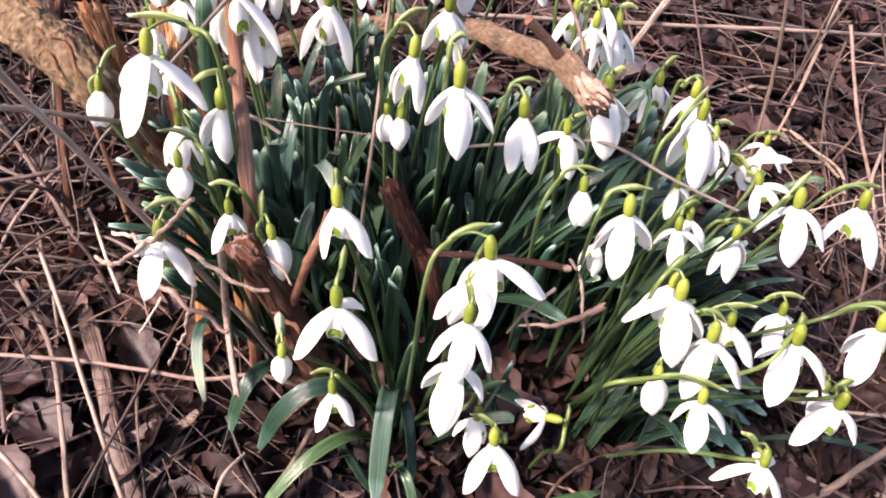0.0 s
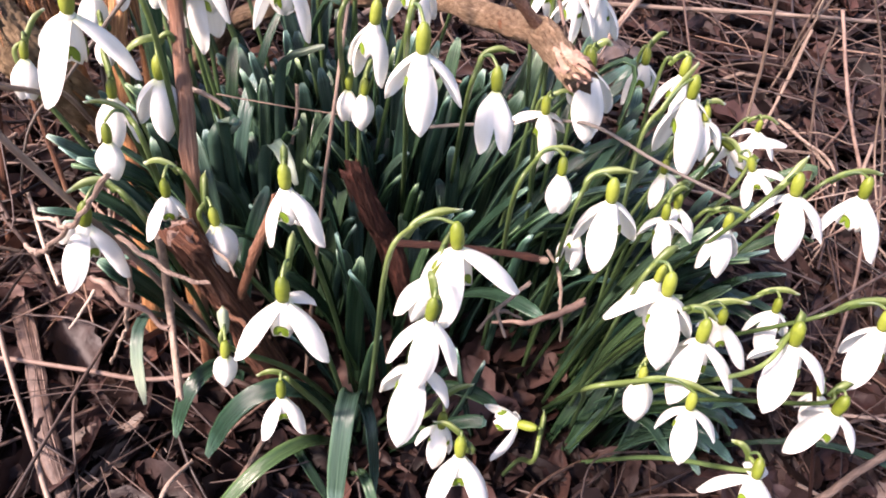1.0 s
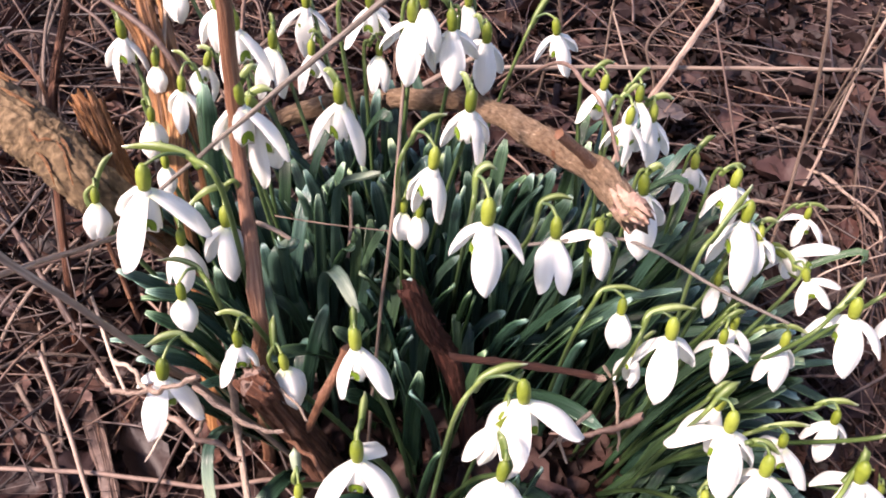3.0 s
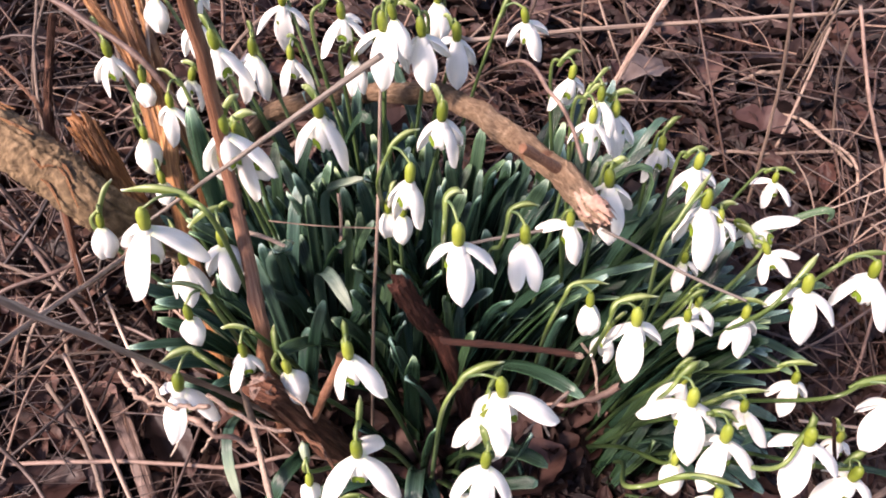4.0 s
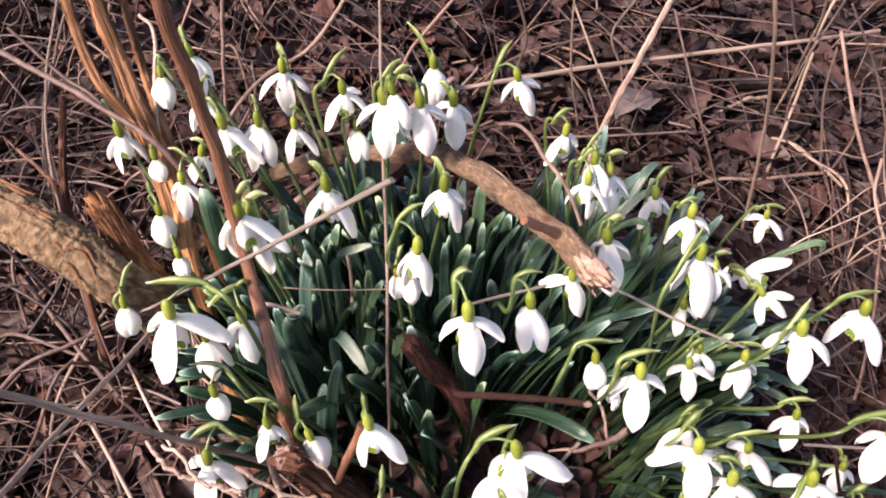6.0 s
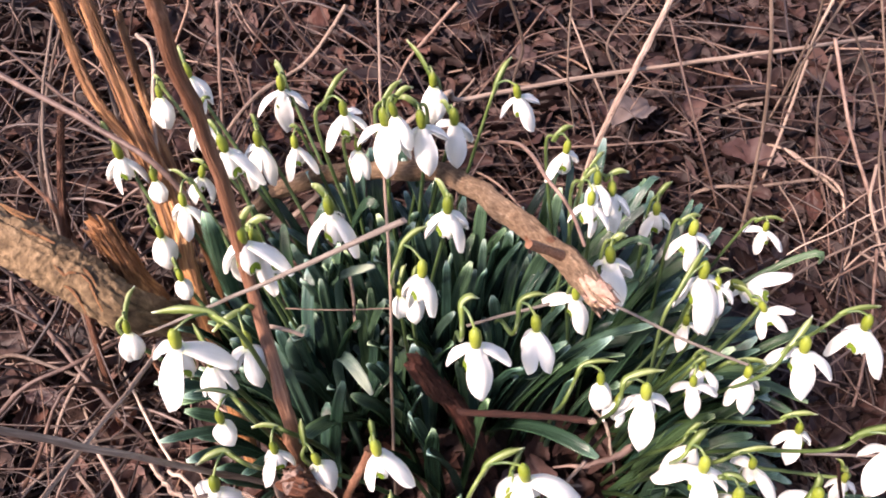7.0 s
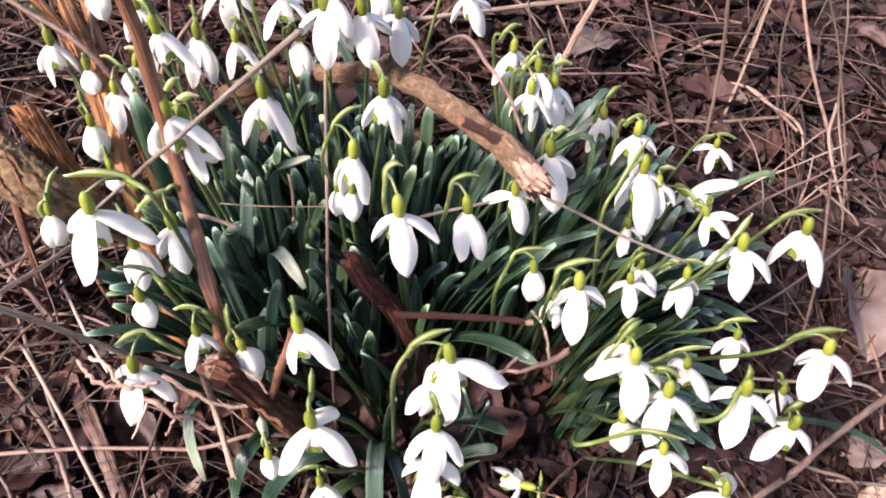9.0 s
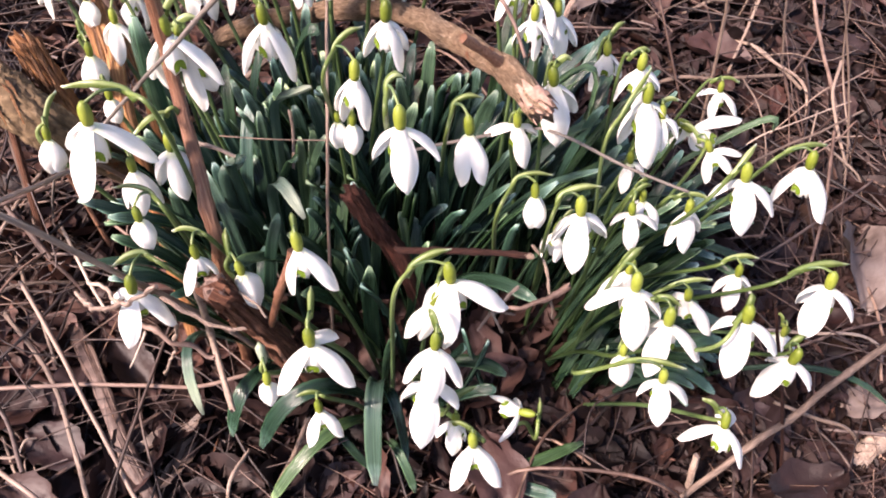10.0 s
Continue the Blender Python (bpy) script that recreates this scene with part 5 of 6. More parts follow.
snowdrop((0.042, 0.038), (0.0299, 0.0728, 0.1572), (0.0370, 0.0748, 0.1595), (0.0335, 0.0673, 0.1554), (-0.04, -0.03, -1.00), 0.0171, ((174, 22), (311, 40), (290, 14)), "open")
snowdrop((-0.019, 0.100), (0.0096, 0.1056, 0.1600), (0.0170, 0.1137, 0.1676), (0.0180, 0.1007, 0.1592), (0.23, -0.01, -0.97), 0.0189, ((50, 14), (219, 36), (311, 40)), "open")
snowdrop((-0.046, 0.084), (-0.0205, 0.1042, 0.1711), (-0.0283, 0.1141, 0.1790), (-0.0187, 0.0991, 0.1695), (0.00, -0.09, -1.00), 0.0183, ((115, 5), (239, 19), (357, 11)), "bud")
snowdrop((-0.036, 0.080), (-0.0399, 0.0715, 0.1827), (-0.0327, 0.0761, 0.1872), (-0.0405, 0.0651, 0.1797), (0.04, -0.06, -1.00), 0.0236, ((222, 42), (112, 10), (331, 22)), "open")
snowdrop((-0.045, 0.066), (-0.0355, 0.0657, 0.1882), (-0.0290, 0.0675, 0.1902), (-0.0369, 0.0607, 0.1864), (0.22, -0.03, -0.97), 0.0164, ((52, 8), (247, 23), (150, 14)), "half")
snowdrop((-0.034, 0.080), (-0.0277, 0.0704, 0.1804), (-0.0351, 0.0727, 0.1818), (-0.0266, 0.0642, 0.1779), (0.11, -0.03, -0.99), 0.0220, ((93, 11), (310, 37), (230, 31)), "open")
snowdrop((-0.036, 0.084), (-0.0139, 0.0821, 0.1677), (-0.0172, 0.0842, 0.1692), (-0.0122, 0.0777, 0.1667), (0.05, -0.01, -1.00), 0.0211, ((93, 12), (308, 30), (243, 49)), "open")
snowdrop((-0.047, 0.073), (-0.0620, 0.0769, 0.1805), (-0.0532, 0.0848, 0.1880), (-0.0557, 0.0720, 0.1795), (0.04, -0.01, -1.00), 0.0176, ((162, 31), (329, 30), (290, 52)), "open")
snowdrop((-0.048, 0.068), (-0.0552, 0.0769, 0.1608), (-0.0505, 0.0782, 0.1623), (-0.0520, 0.0726, 0.1600), (0.05, -0.10, -0.99), 0.0141, ((38, 9), (227, 22), (132, 14)), "half")
snowdrop((-0.046, 0.077), (-0.0863, 0.1406, 0.1468), (-0.0896, 0.1458, 0.1510), (-0.0876, 0.1360, 0.1454), (-0.01, -0.05, -1.00), 0.0234, ((200, 39), (109, 5), (315, 34)), "open")
snowdrop((-0.049, 0.081), (-0.0775, 0.0963, 0.1497), (-0.0811, 0.0976, 0.1504), (-0.0797, 0.0912, 0.1477), (-0.02, -0.08, -1.00), 0.0172, ((149, 16), (356, 27), (276, 30)), "open")
snowdrop((-0.059, 0.070), (-0.0958, 0.1006, 0.1516), (-0.0975, 0.1032, 0.1537), (-0.0953, 0.0940, 0.1486), (-0.02, -0.06, -1.00), 0.0221, ((34, 11), (234, 34), (134, 20)), "half")
snowdrop((-0.079, 0.027), (-0.1050, 0.0723, 0.1729), (-0.1085, 0.0751, 0.1750), (-0.1029, 0.0667, 0.1709), (0.08, -0.03, -1.00), 0.0239, ((349, 24), (188, 20), (267, 34)), "open")
snowdrop((-0.070, 0.081), (-0.1238, 0.1209, 0.1719), (-0.1256, 0.1255, 0.1757), (-0.1220, 0.1158, 0.1703), (0.06, -0.08, -1.00), 0.0183, ((185, 8), (320, 17), (73, 11)), "half")
snowdrop((-0.056, 0.067), (-0.1151, 0.0976, 0.1658), (-0.1114, 0.0991, 0.1673), (-0.1153, 0.0925, 0.1640), (0.00, -0.10, -0.99), 0.0178, ((137, 4), (196, 25), (346, 13)), "half")
snowdrop((-0.104, 0.035), (-0.1571, 0.0983, 0.1552), (-0.1593, 0.1007, 0.1571), (-0.1527, 0.0897, 0.1508), (0.01, -0.06, -1.00), 0.0200, ((165, 13), (331, 20), (210, 36)), "open")
snowdrop((-0.088, 0.035), (-0.1385, 0.0838, 0.1443), (-0.1383, 0.0865, 0.1466), (-0.1387, 0.0805, 0.1441), (0.03, -0.17, -0.98), 0.0111, ((149, 12), (269, 11), (29, 11)), "bud")
snowdrop((-0.084, 0.024), (-0.1226, 0.0720, 0.1489), (-0.1293, 0.0752, 0.1511), (-0.1246, 0.0643, 0.1447), (-0.04, -0.10, -0.99), 0.0168, ((102, 12), (227, 33), (345, 20)), "half")
snowdrop((-0.094, 0.039), (-0.1146, 0.0786, 0.1486), (-0.1214, 0.0810, 0.1501), (-0.1169, 0.0759, 0.1487), (-0.28, -0.10, -0.96), 0.0162, ((136, 17), (346, 17), (241, 15)), "half")
snowdrop((-0.086, 0.029), (-0.1379, 0.0619, 0.1391), (-0.1389, 0.0655, 0.1421), (-0.1348, 0.0553, 0.1363), (-0.06, -0.14, -0.99), 0.0160, ((65, 12), (213, 26), (319, 17)), "bud")
snowdrop((-0.073, 0.073), (-0.1358, 0.1199, 0.1626), (-0.1382, 0.1211, 0.1633), (-0.1364, 0.1149, 0.1609), (-0.05, -0.14, -0.99), 0.0153, ((164, 7), (284, 6), (44, 6)), "bud")
snowdrop((-0.092, 0.018), (-0.1284, 0.0423, 0.1292), (-0.1295, 0.0449, 0.1314), (-0.1268, 0.0382, 0.1285), (0.00, -0.15, -0.99), 0.0106, ((43, 13), (198, 27), (301, 18)), "bud")


# ---- leaves without flowers ----
def leaf_shoot(foot, leaves):
    """A flowerless shoot of strap leaves: each leaf's heading in degrees, reach, height and width."""
    z0 = ground_height(*foot) - 0.003
    thing = tagged(new("leaf_shoot"), "tuft of blue-green strap-shaped snowdrop leaves", "snowdrop leaves", "leaf shoots of the clump")
    thing.location = (*foot, z0)
    seed = len(bpy.data.objects)
    rnd = random.Random(seed)
    for k, (heading, reach, height, width) in enumerate(leaves):
        a = radians(heading)
        out = Vector((math.cos(a), math.sin(a), 0))
        b0 = Vector((rnd.uniform(-0.005, 0.005), rnd.uniform(-0.005, 0.005), 0))
        droop = Vector((0, 0, 0.012 + 0.25 * max(0.0, reach - height) ))
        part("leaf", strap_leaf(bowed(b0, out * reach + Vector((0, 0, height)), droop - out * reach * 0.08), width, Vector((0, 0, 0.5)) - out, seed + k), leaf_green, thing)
    return thing


def placed_leaf(foot, bend, tip, width, mat=None, label="blue-green strap-shaped snowdrop leaf with a pale tip", folded=False):
    """A shoot of one leaf from foot over bend to its tip; folded: creased at the bend."""
    thing = tagged(new("leaf_shoot"), label, "snowdrop leaves", "leaf shoots of the clump")
    thing.location = foot
    o = Vector(foot)
    end, knee = Vector(tip) - o, Vector(bend) - o
    pull = knee * 2 - end * 0.5
    ctrl = [pull * (2 * q * (1 - q)) + end * (q * q) for q in (0, 0.17, 0.34, 0.5, 0.67, 0.84, 1.0)]
    if folded:
        ctrl = [knee * q for q in (0, 0.35, 0.7, 0.95)] + [knee.lerp(end, q) for q in (0.12, 0.55, 1.0)]
    out = Vector((tip[0] - foot[0], tip[1] - foot[1], 0))
    face = Vector((0, 0, 0.9)) - (out.normalized() * 0.7 if out.length > 0.004 else Vector((0, 0.7, 0)))
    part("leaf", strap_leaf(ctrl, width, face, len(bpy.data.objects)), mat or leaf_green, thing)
    return thing


placed_leaf((-0.062, 0.004, -0.004), (-0.0668, 0.0075, 0.098), (-0.0535, -0.0129, 0.1095), 0.0050, leaf_pale_tip, "pale bent-over snowdrop leaf folded towards the front")
placed_leaf((-0.088, 0.030, 0.004), (-0.0845, 0.0150, 0.1060), (-0.0782, 0.0237, 0.1060), 0.0068, leaf_pale_tip, "pale grey-green snowdrop leaf folded over at its tip", True)
placed_leaf((-0.068, 0.034, 0.004), (-0.0630, 0.0286, 0.1302), (-0.0488, 0.0258, 0.1389), 0.0056, leaf_pale_tip, "shiny pale snowdrop leaf bent level at its tip", True)
placed_leaf((-0.004, 0.016, -0.004), (0.0125, 0.0150, 0.0450), (0.0320, 0.0139, 0.0876), 0.0062)
placed_leaf((-0.004, 0.012, -0.004), (0.0110, 0.0120, 0.0400), (0.0295, 0.0118, 0.0774), 0.0060)
placed_leaf((-0.010, 0.012, -0.004), (-0.0020, 0.0120, 0.0370), (0.0096, 0.0115, 0.0707), 0.0060)
placed_leaf((-0.012, 0.010, -0.004), (-0.0270, 0.0142, 0.0700), (-0.0364, 0.0184, 0.0884), 0.0050)
placed_leaf((-0.042, 0.010, -0.002), (-0.0390, 0.0060, 0.0480), (-0.0341, 0.0021, 0.0796), 0.0046)
placed_leaf((-0.026, -0.011, -0.006), (-0.0330, -0.0093, 0.0500), (-0.0397, -0.0080, 0.0762), 0.0064)
placed_leaf((-0.074, 0.054, 0.010), (-0.071, 0.060, 0.066), (-0.068, 0.050, 0.114), 0.0060)
placed_leaf((-0.074, 0.049, 0.009), (-0.077, 0.050, 0.075), (-0.080, 0.039, 0.118), 0.0060)
placed_leaf((-0.051, 0.060, 0.009), (-0.060, 0.063, 0.076), (-0.062, 0.056, 0.115), 0.0060)
placed_leaf((-0.082, 0.066, 0.012), (-0.059, 0.062, 0.116), (-0.046, 0.057, 0.139), 0.0049)
placed_leaf((-0.025, 0.075, 0.009), (-0.023, 0.079, 0.066), (-0.024, 0.065, 0.119), 0.0067)
placed_leaf((-0.029, 0.075, 0.010), (-0.029, 0.080, 0.077), (-0.030, 0.070, 0.120), 0.0060)
placed_leaf((-0.032, 0.040, 0.004), (-0.044, 0.032, 0.059), (-0.055, 0.021, 0.093), 0.0053)
placed_leaf((-0.030, 0.044, 0.004), (-0.039, 0.034, 0.059), (-0.049, 0.019, 0.092), 0.0056)
placed_leaf((-0.018, 0.039, 0.002), (-0.027, 0.030, 0.063), (-0.038, 0.021, 0.095), 0.0053)
placed_leaf((-0.032, 0.035, 0.003), (-0.026, 0.027, 0.057), (-0.019, 0.017, 0.093), 0.0067)
placed_leaf((-0.021, 0.028, 0.001), (-0.015, 0.023, 0.055), (-0.012, 0.018, 0.089), 0.0045)
placed_leaf((-0.019, 0.023, -0.000), (-0.013, 0.020, 0.050), (-0.010, 0.020, 0.084), 0.0045)
placed_leaf((-0.042, 0.018, 0.001), (-0.039, 0.010, 0.055), (-0.035, 0.007, 0.079), 0.0053)
placed_leaf((-0.028, -0.012, -0.006), (-0.034, -0.008, 0.041), (-0.040, -0.010, 0.086), 0.0067)
placed_leaf((-0.029, -0.016, -0.007), (-0.032, -0.013, 0.035), (-0.031, -0.015, 0.080), 0.0067)
placed_leaf((-0.017, -0.014, -0.007), (-0.025, -0.019, 0.049), (-0.034, -0.028, 0.086), 0.0064)
placed_leaf((-0.080, 0.028, 0.005), (-0.083, 0.018, 0.090), (-0.083, 0.012, 0.114), 0.0060)
placed_leaf((-0.101, 0.028, 0.007), (-0.086, 0.021, 0.091), (-0.078, 0.017, 0.109), 0.0045)
placed_leaf((-0.085, 0.032, 0.006), (-0.066, 0.026, 0.085), (-0.058, 0.022, 0.104), 0.0053)
placed_leaf((-0.062, 0.023, 0.003), (-0.067, 0.017, 0.053), (-0.074, 0.010, 0.078), 0.0045)
placed_leaf((0.003, 0.015, -0.004), (0.007, 0.016, 0.047), (0.028, 0.009, 0.099), 0.0060)
placed_leaf((0.017, 0.013, -0.005), (0.028, 0.014, 0.050), (0.048, 0.010, 0.098), 0.0060)
placed_leaf((0.002, 0.018, -0.003), (0.001, 0.014, 0.052), (0.009, 0.004, 0.090), 0.0060)
placed_leaf((0.029, 0.007, -0.007), (0.030, 0.005, 0.049), (0.032, 0.001, 0.083), 0.0053)
placed_leaf((0.030, 0.026, -0.004), (0.065, 0.065, 0.096), (0.085, 0.082, 0.118), 0.0040)
placed_leaf((0.021, 0.033, -0.002), (0.052, 0.056, 0.086), (0.078, 0.068, 0.116), 0.0040)
placed_leaf((-0.012, 0.052, 0.004), (0.043, 0.025, 0.136), (0.057, 0.019, 0.124), 0.0037)
placed_leaf((0.043, 0.031, -0.004), (0.057, 0.035, 0.072), (0.069, 0.035, 0.116), 0.0045)
placed_leaf((0.031, 0.019, -0.005), (0.060, 0.029, 0.085), (0.081, 0.035, 0.120), 0.0037)
placed_leaf((-0.003, 0.018, -0.003), (0.012, -0.005, 0.053), (0.036, -0.031, 0.072), 0.0064)
placed_leaf((-0.019, -0.023, -0.009), (0.004, -0.030, 0.024), (0.027, -0.039, 0.026), 0.0067)
placed_leaf((0.006, -0.032, -0.012), (0.014, -0.034, 0.022), (0.017, -0.036, 0.052), 0.0053)
placed_leaf((-0.013, -0.030, -0.010), (0.001, -0.040, 0.043), (0.006, -0.044, 0.061), 0.0053)
placed_leaf((0.063, -0.032, -0.017), (0.071, -0.035, 0.018), (0.072, -0.034, 0.038), 0.0037)
placed_leaf((0.060, -0.016, -0.015), (0.074, -0.019, 0.051), (0.087, -0.021, 0.079), 0.0060)
placed_leaf((0.069, 0.011, -0.010), (0.096, -0.005, 0.052), (0.112, -0.014, 0.084), 0.0060)
placed_leaf((0.051, -0.019, -0.013), (0.085, -0.016, 0.050), (0.108, -0.014, 0.079), 0.0060)
placed_leaf((0.056, -0.020, -0.014), (0.095, -0.041, 0.035), (0.113, -0.051, 0.037), 0.0060)
placed_leaf((0.022, -0.061, -0.019), (0.027, -0.073, -0.000), (0.061, -0.064, 0.004), 0.0060)
placed_leaf((0.023, -0.059, -0.018), (0.026, -0.076, -0.004), (0.045, -0.086, 0.001), 0.0060)
placed_leaf((0.119, -0.026, -0.020), (0.171, -0.039, 0.014), (0.212, -0.056, 0.003), 0.0030)
placed_leaf((0.050, 0.021, -0.006), (0.086, 0.024, 0.078), (0.105, 0.026, 0.106), 0.0053)
placed_leaf((0.060, 0.012, -0.009), (0.118, 0.012, 0.068), (0.150, 0.014, 0.081), 0.0053)
placed_leaf((0.078, 0.060, -0.001), (0.143, 0.053, 0.078), (0.160, 0.048, 0.086), 0.0037)
placed_leaf((-0.026, -0.030, -0.009), (-0.031, -0.053, 0.048), (-0.033, -0.078, 0.009), 0.0071)
placed_leaf((-0.029, -0.035, -0.010), (-0.025, -0.053, 0.042), (-0.019, -0.069, 0.009), 0.0049)
placed_leaf((-0.066, -0.014, -0.003), (-0.079, -0.044, 0.048), (-0.091, -0.059, 0.027), 0.0064)
placed_leaf((-0.025, -0.039, -0.011), (-0.054, -0.052, 0.050), (-0.080, -0.062, 0.020), 0.0071)
placed_leaf((-0.030, -0.042, -0.011), (-0.050, -0.059, 0.023), (-0.078, -0.081, 0.004), 0.0060)
placed_leaf((-0.048, -0.043, -0.010), (-0.048, -0.056, 0.014), (-0.035, -0.068, 0.001), 0.0037)
placed_leaf((-0.089, -0.004, 0.000), (-0.103, -0.030, 0.058), (-0.1000, -0.0560, 0.0420), 0.0042, leaf_pale_tip, "pale grey-green snowdrop leaf hanging over the litter")
placed_leaf((-0.028, -0.050, -0.013), (-0.023, -0.068, 0.020), (-0.016, -0.080, 0.002), 0.0037)
placed_leaf((-0.108, 0.046, 0.011), (-0.115, 0.050, 0.088), (-0.109, 0.040, 0.161), 0.0090)
placed_leaf((-0.081, -0.007, -0.001), (-0.100, -0.017, 0.045), (-0.120, -0.022, 0.075), 0.0097)
placed_leaf((-0.100, 0.017, 0.005), (-0.106, 0.011, 0.070), (-0.104, 0.005, 0.109), 0.0067)
placed_leaf((-0.051, 0.024, 0.002), (-0.067, 0.001, 0.065), (-0.084, -0.019, 0.088), 0.0067)
placed_leaf((-0.024, -0.013, -0.006), (-0.044, -0.016, 0.051), (-0.058, -0.023, 0.075), 0.0060)
placed_leaf((-0.014, 0.046, 0.003), (-0.006, 0.043, 0.078), (-0.003, 0.037, 0.117), 0.0053)
placed_leaf((-0.007, 0.056, 0.005), (0.002, 0.056, 0.080), (0.004, 0.049, 0.119), 0.0060)
placed_leaf((-0.004, 0.050, 0.003), (0.008, 0.056, 0.079), (0.011, 0.055, 0.119), 0.0067)
placed_leaf((-0.005, 0.046, 0.003), (0.012, 0.053, 0.079), (0.019, 0.054, 0.123), 0.0067)
placed_leaf((0.020, 0.043, 0.000), (0.018, 0.049, 0.067), (0.026, 0.047, 0.116), 0.0067)
placed_leaf((0.019, 0.031, -0.002), (0.019, 0.032, 0.054), (0.032, 0.027, 0.102), 0.0060)
placed_leaf((-0.033, 0.066, 0.008), (-0.042, 0.058, 0.084), (-0.049, 0.043, 0.122), 0.0053)
placed_leaf((-0.022, 0.050, 0.005), (-0.018, 0.051, 0.071), (-0.017, 0.045, 0.119), 0.0060)
placed_leaf((-0.047, 0.045, 0.006), (-0.045, 0.049, 0.092), (-0.041, 0.048, 0.127), 0.0060)
placed_leaf((0.058, -0.004, -0.012), (0.074, -0.008, 0.063), (0.091, -0.010, 0.091), 0.0060)
placed_leaf((0.038, 0.010, -0.007), (0.057, 0.014, 0.068), (0.075, 0.020, 0.108), 0.0053)
placed_leaf((-0.015, -0.039, -0.012), (0.007, -0.045, 0.021), (0.021, -0.048, 0.030), 0.0053)
placed_leaf((0.011, 0.013, -0.005), (0.020, 0.011, 0.050), (0.037, 0.004, 0.093), 0.0060)
placed_leaf((-0.018, -0.013, -0.007), (-0.011, -0.005, 0.045), (-0.006, -0.004, 0.080), 0.0053)
placed_leaf((0.023, -0.032, -0.014), (0.013, -0.030, 0.024), (0.008, -0.025, 0.045), 0.0045)
placed_leaf((-0.026, -0.034, -0.010), (-0.025, -0.036, 0.035), (-0.022, -0.038, 0.065), 0.0053)
placed_leaf((-0.030, -0.026, -0.008), (-0.042, -0.028, 0.028), (-0.054, -0.034, 0.058), 0.0060)



def fill_clump():
    rnd = random.Random(11)
    # places of the shoots: middle, spread, heading, count, reach, height
    for cx, cy, sx, sy, head, turn, count, reach, height in (
        (-0.035, 0.045, 0.040, 0.030, 100, 60, 46, 0.030, 0.092),
        (-0.045, 0.010, 0.030, 0.020, 100, 80, 16, 0.025, 0.080),
        (0.020, 0.030, 0.030, 0.025, 45, 50, 38, 0.055, 0.085),
        (0.070, -0.014, 0.013, 0.018, 0, 40, 15, 0.048, 0.036),
        (0.086, -0.014, 0.014, 0.016, 0, 35, 11, 0.042, 0.036),
        (-0.085, 0.025, 0.025, 0.020, 120, 80, 8, 0.030, 0.080),
        (0.070, 0.020, 0.025, 0.025, 25, 45, 16, 0.055, 0.060),
    ):
        for _ in range(count):
            fx, fy = rnd.gauss(cx, sx * 0.6), rnd.gauss(cy, sy * 0.6)
            if math.hypot((fx - 0.032) / 0.027, (fy + 0.008) / 0.034) < 1:
                continue
            h = head + rnd.uniform(-turn, turn)
            leaves = []
            for _ in range(rnd.choice((2, 2, 3))):
                leaves.append((h + rnd.uniform(-35, 35), reach * rnd.uniform(0.5, 1.4), height * rnd.uniform(0.75, 1.35), rnd.uniform(0.0040, 0.0060)))
            leaf_shoot((fx, fy), leaves)


fill_clump()


# ---- litter ----
def dead_leaf(centre, heading, length, width, curl, tilt, seed, rows=11, cols=9):
    rnd = random.Random(seed)
    verts, faces, uvs = [], [], []
    m = pose(*centre, rnd.uniform(-tilt, tilt), rnd.uniform(-tilt, tilt), heading)
    bend, roll = rnd.uniform(-1, 1) * curl, rnd.uniform(0.2, 1.4) * curl
    for i in range(rows):
        s = i / (rows - 1)
        w = width * (math.sin(math.pi * (0.04 + 0.93 * s)) ** 0.7) * (1 + 0.25 * noise.noise((s * 5, seed, 0)) + 0.10 * noise.noise((s * 17, seed, 0)))
        for k in range(cols):
            u = 2 * k / (cols - 1) - 1
            z = length * (bend * (s - 0.5) ** 2 + 0.10 * noise.noise((s * 2.6, u * 1.8, seed * 0.7)) + 0.05 * noise.noise((s * 7, u * 4, seed * 0.7))) + roll * w * u * u * 0.7 - 0.03 * length * (abs(u) < 0.2)
            torn = 1 + 0.45 * min(0.0, noise.noise((s * 9, seed * 1.3, 4.0 if u > 0 else 8.0))) * abs(u)
            verts.append(m @ Vector(((s - 0.5) * length, u * w * 0.5 * torn, z)))
            uvs.append((u, s))
    for i in range(rows - 1):
        for k in range(cols - 1):
            a = i * cols + k
            faces.append((a, a + 1, a + cols + 1, a + cols))
    return verts, faces, uvs


def litter_place(rnd):
    """Most litter lies close round the clump, the rest thins out over the ground."""
    if rnd.random() < 0.86:
        return rnd.uniform(-0.34, 0.42), rnd.uniform(-0.2, 0.44)
    return rnd.uniform(-0.8, 0.9), rnd.uniform(-0.5, 1.1)


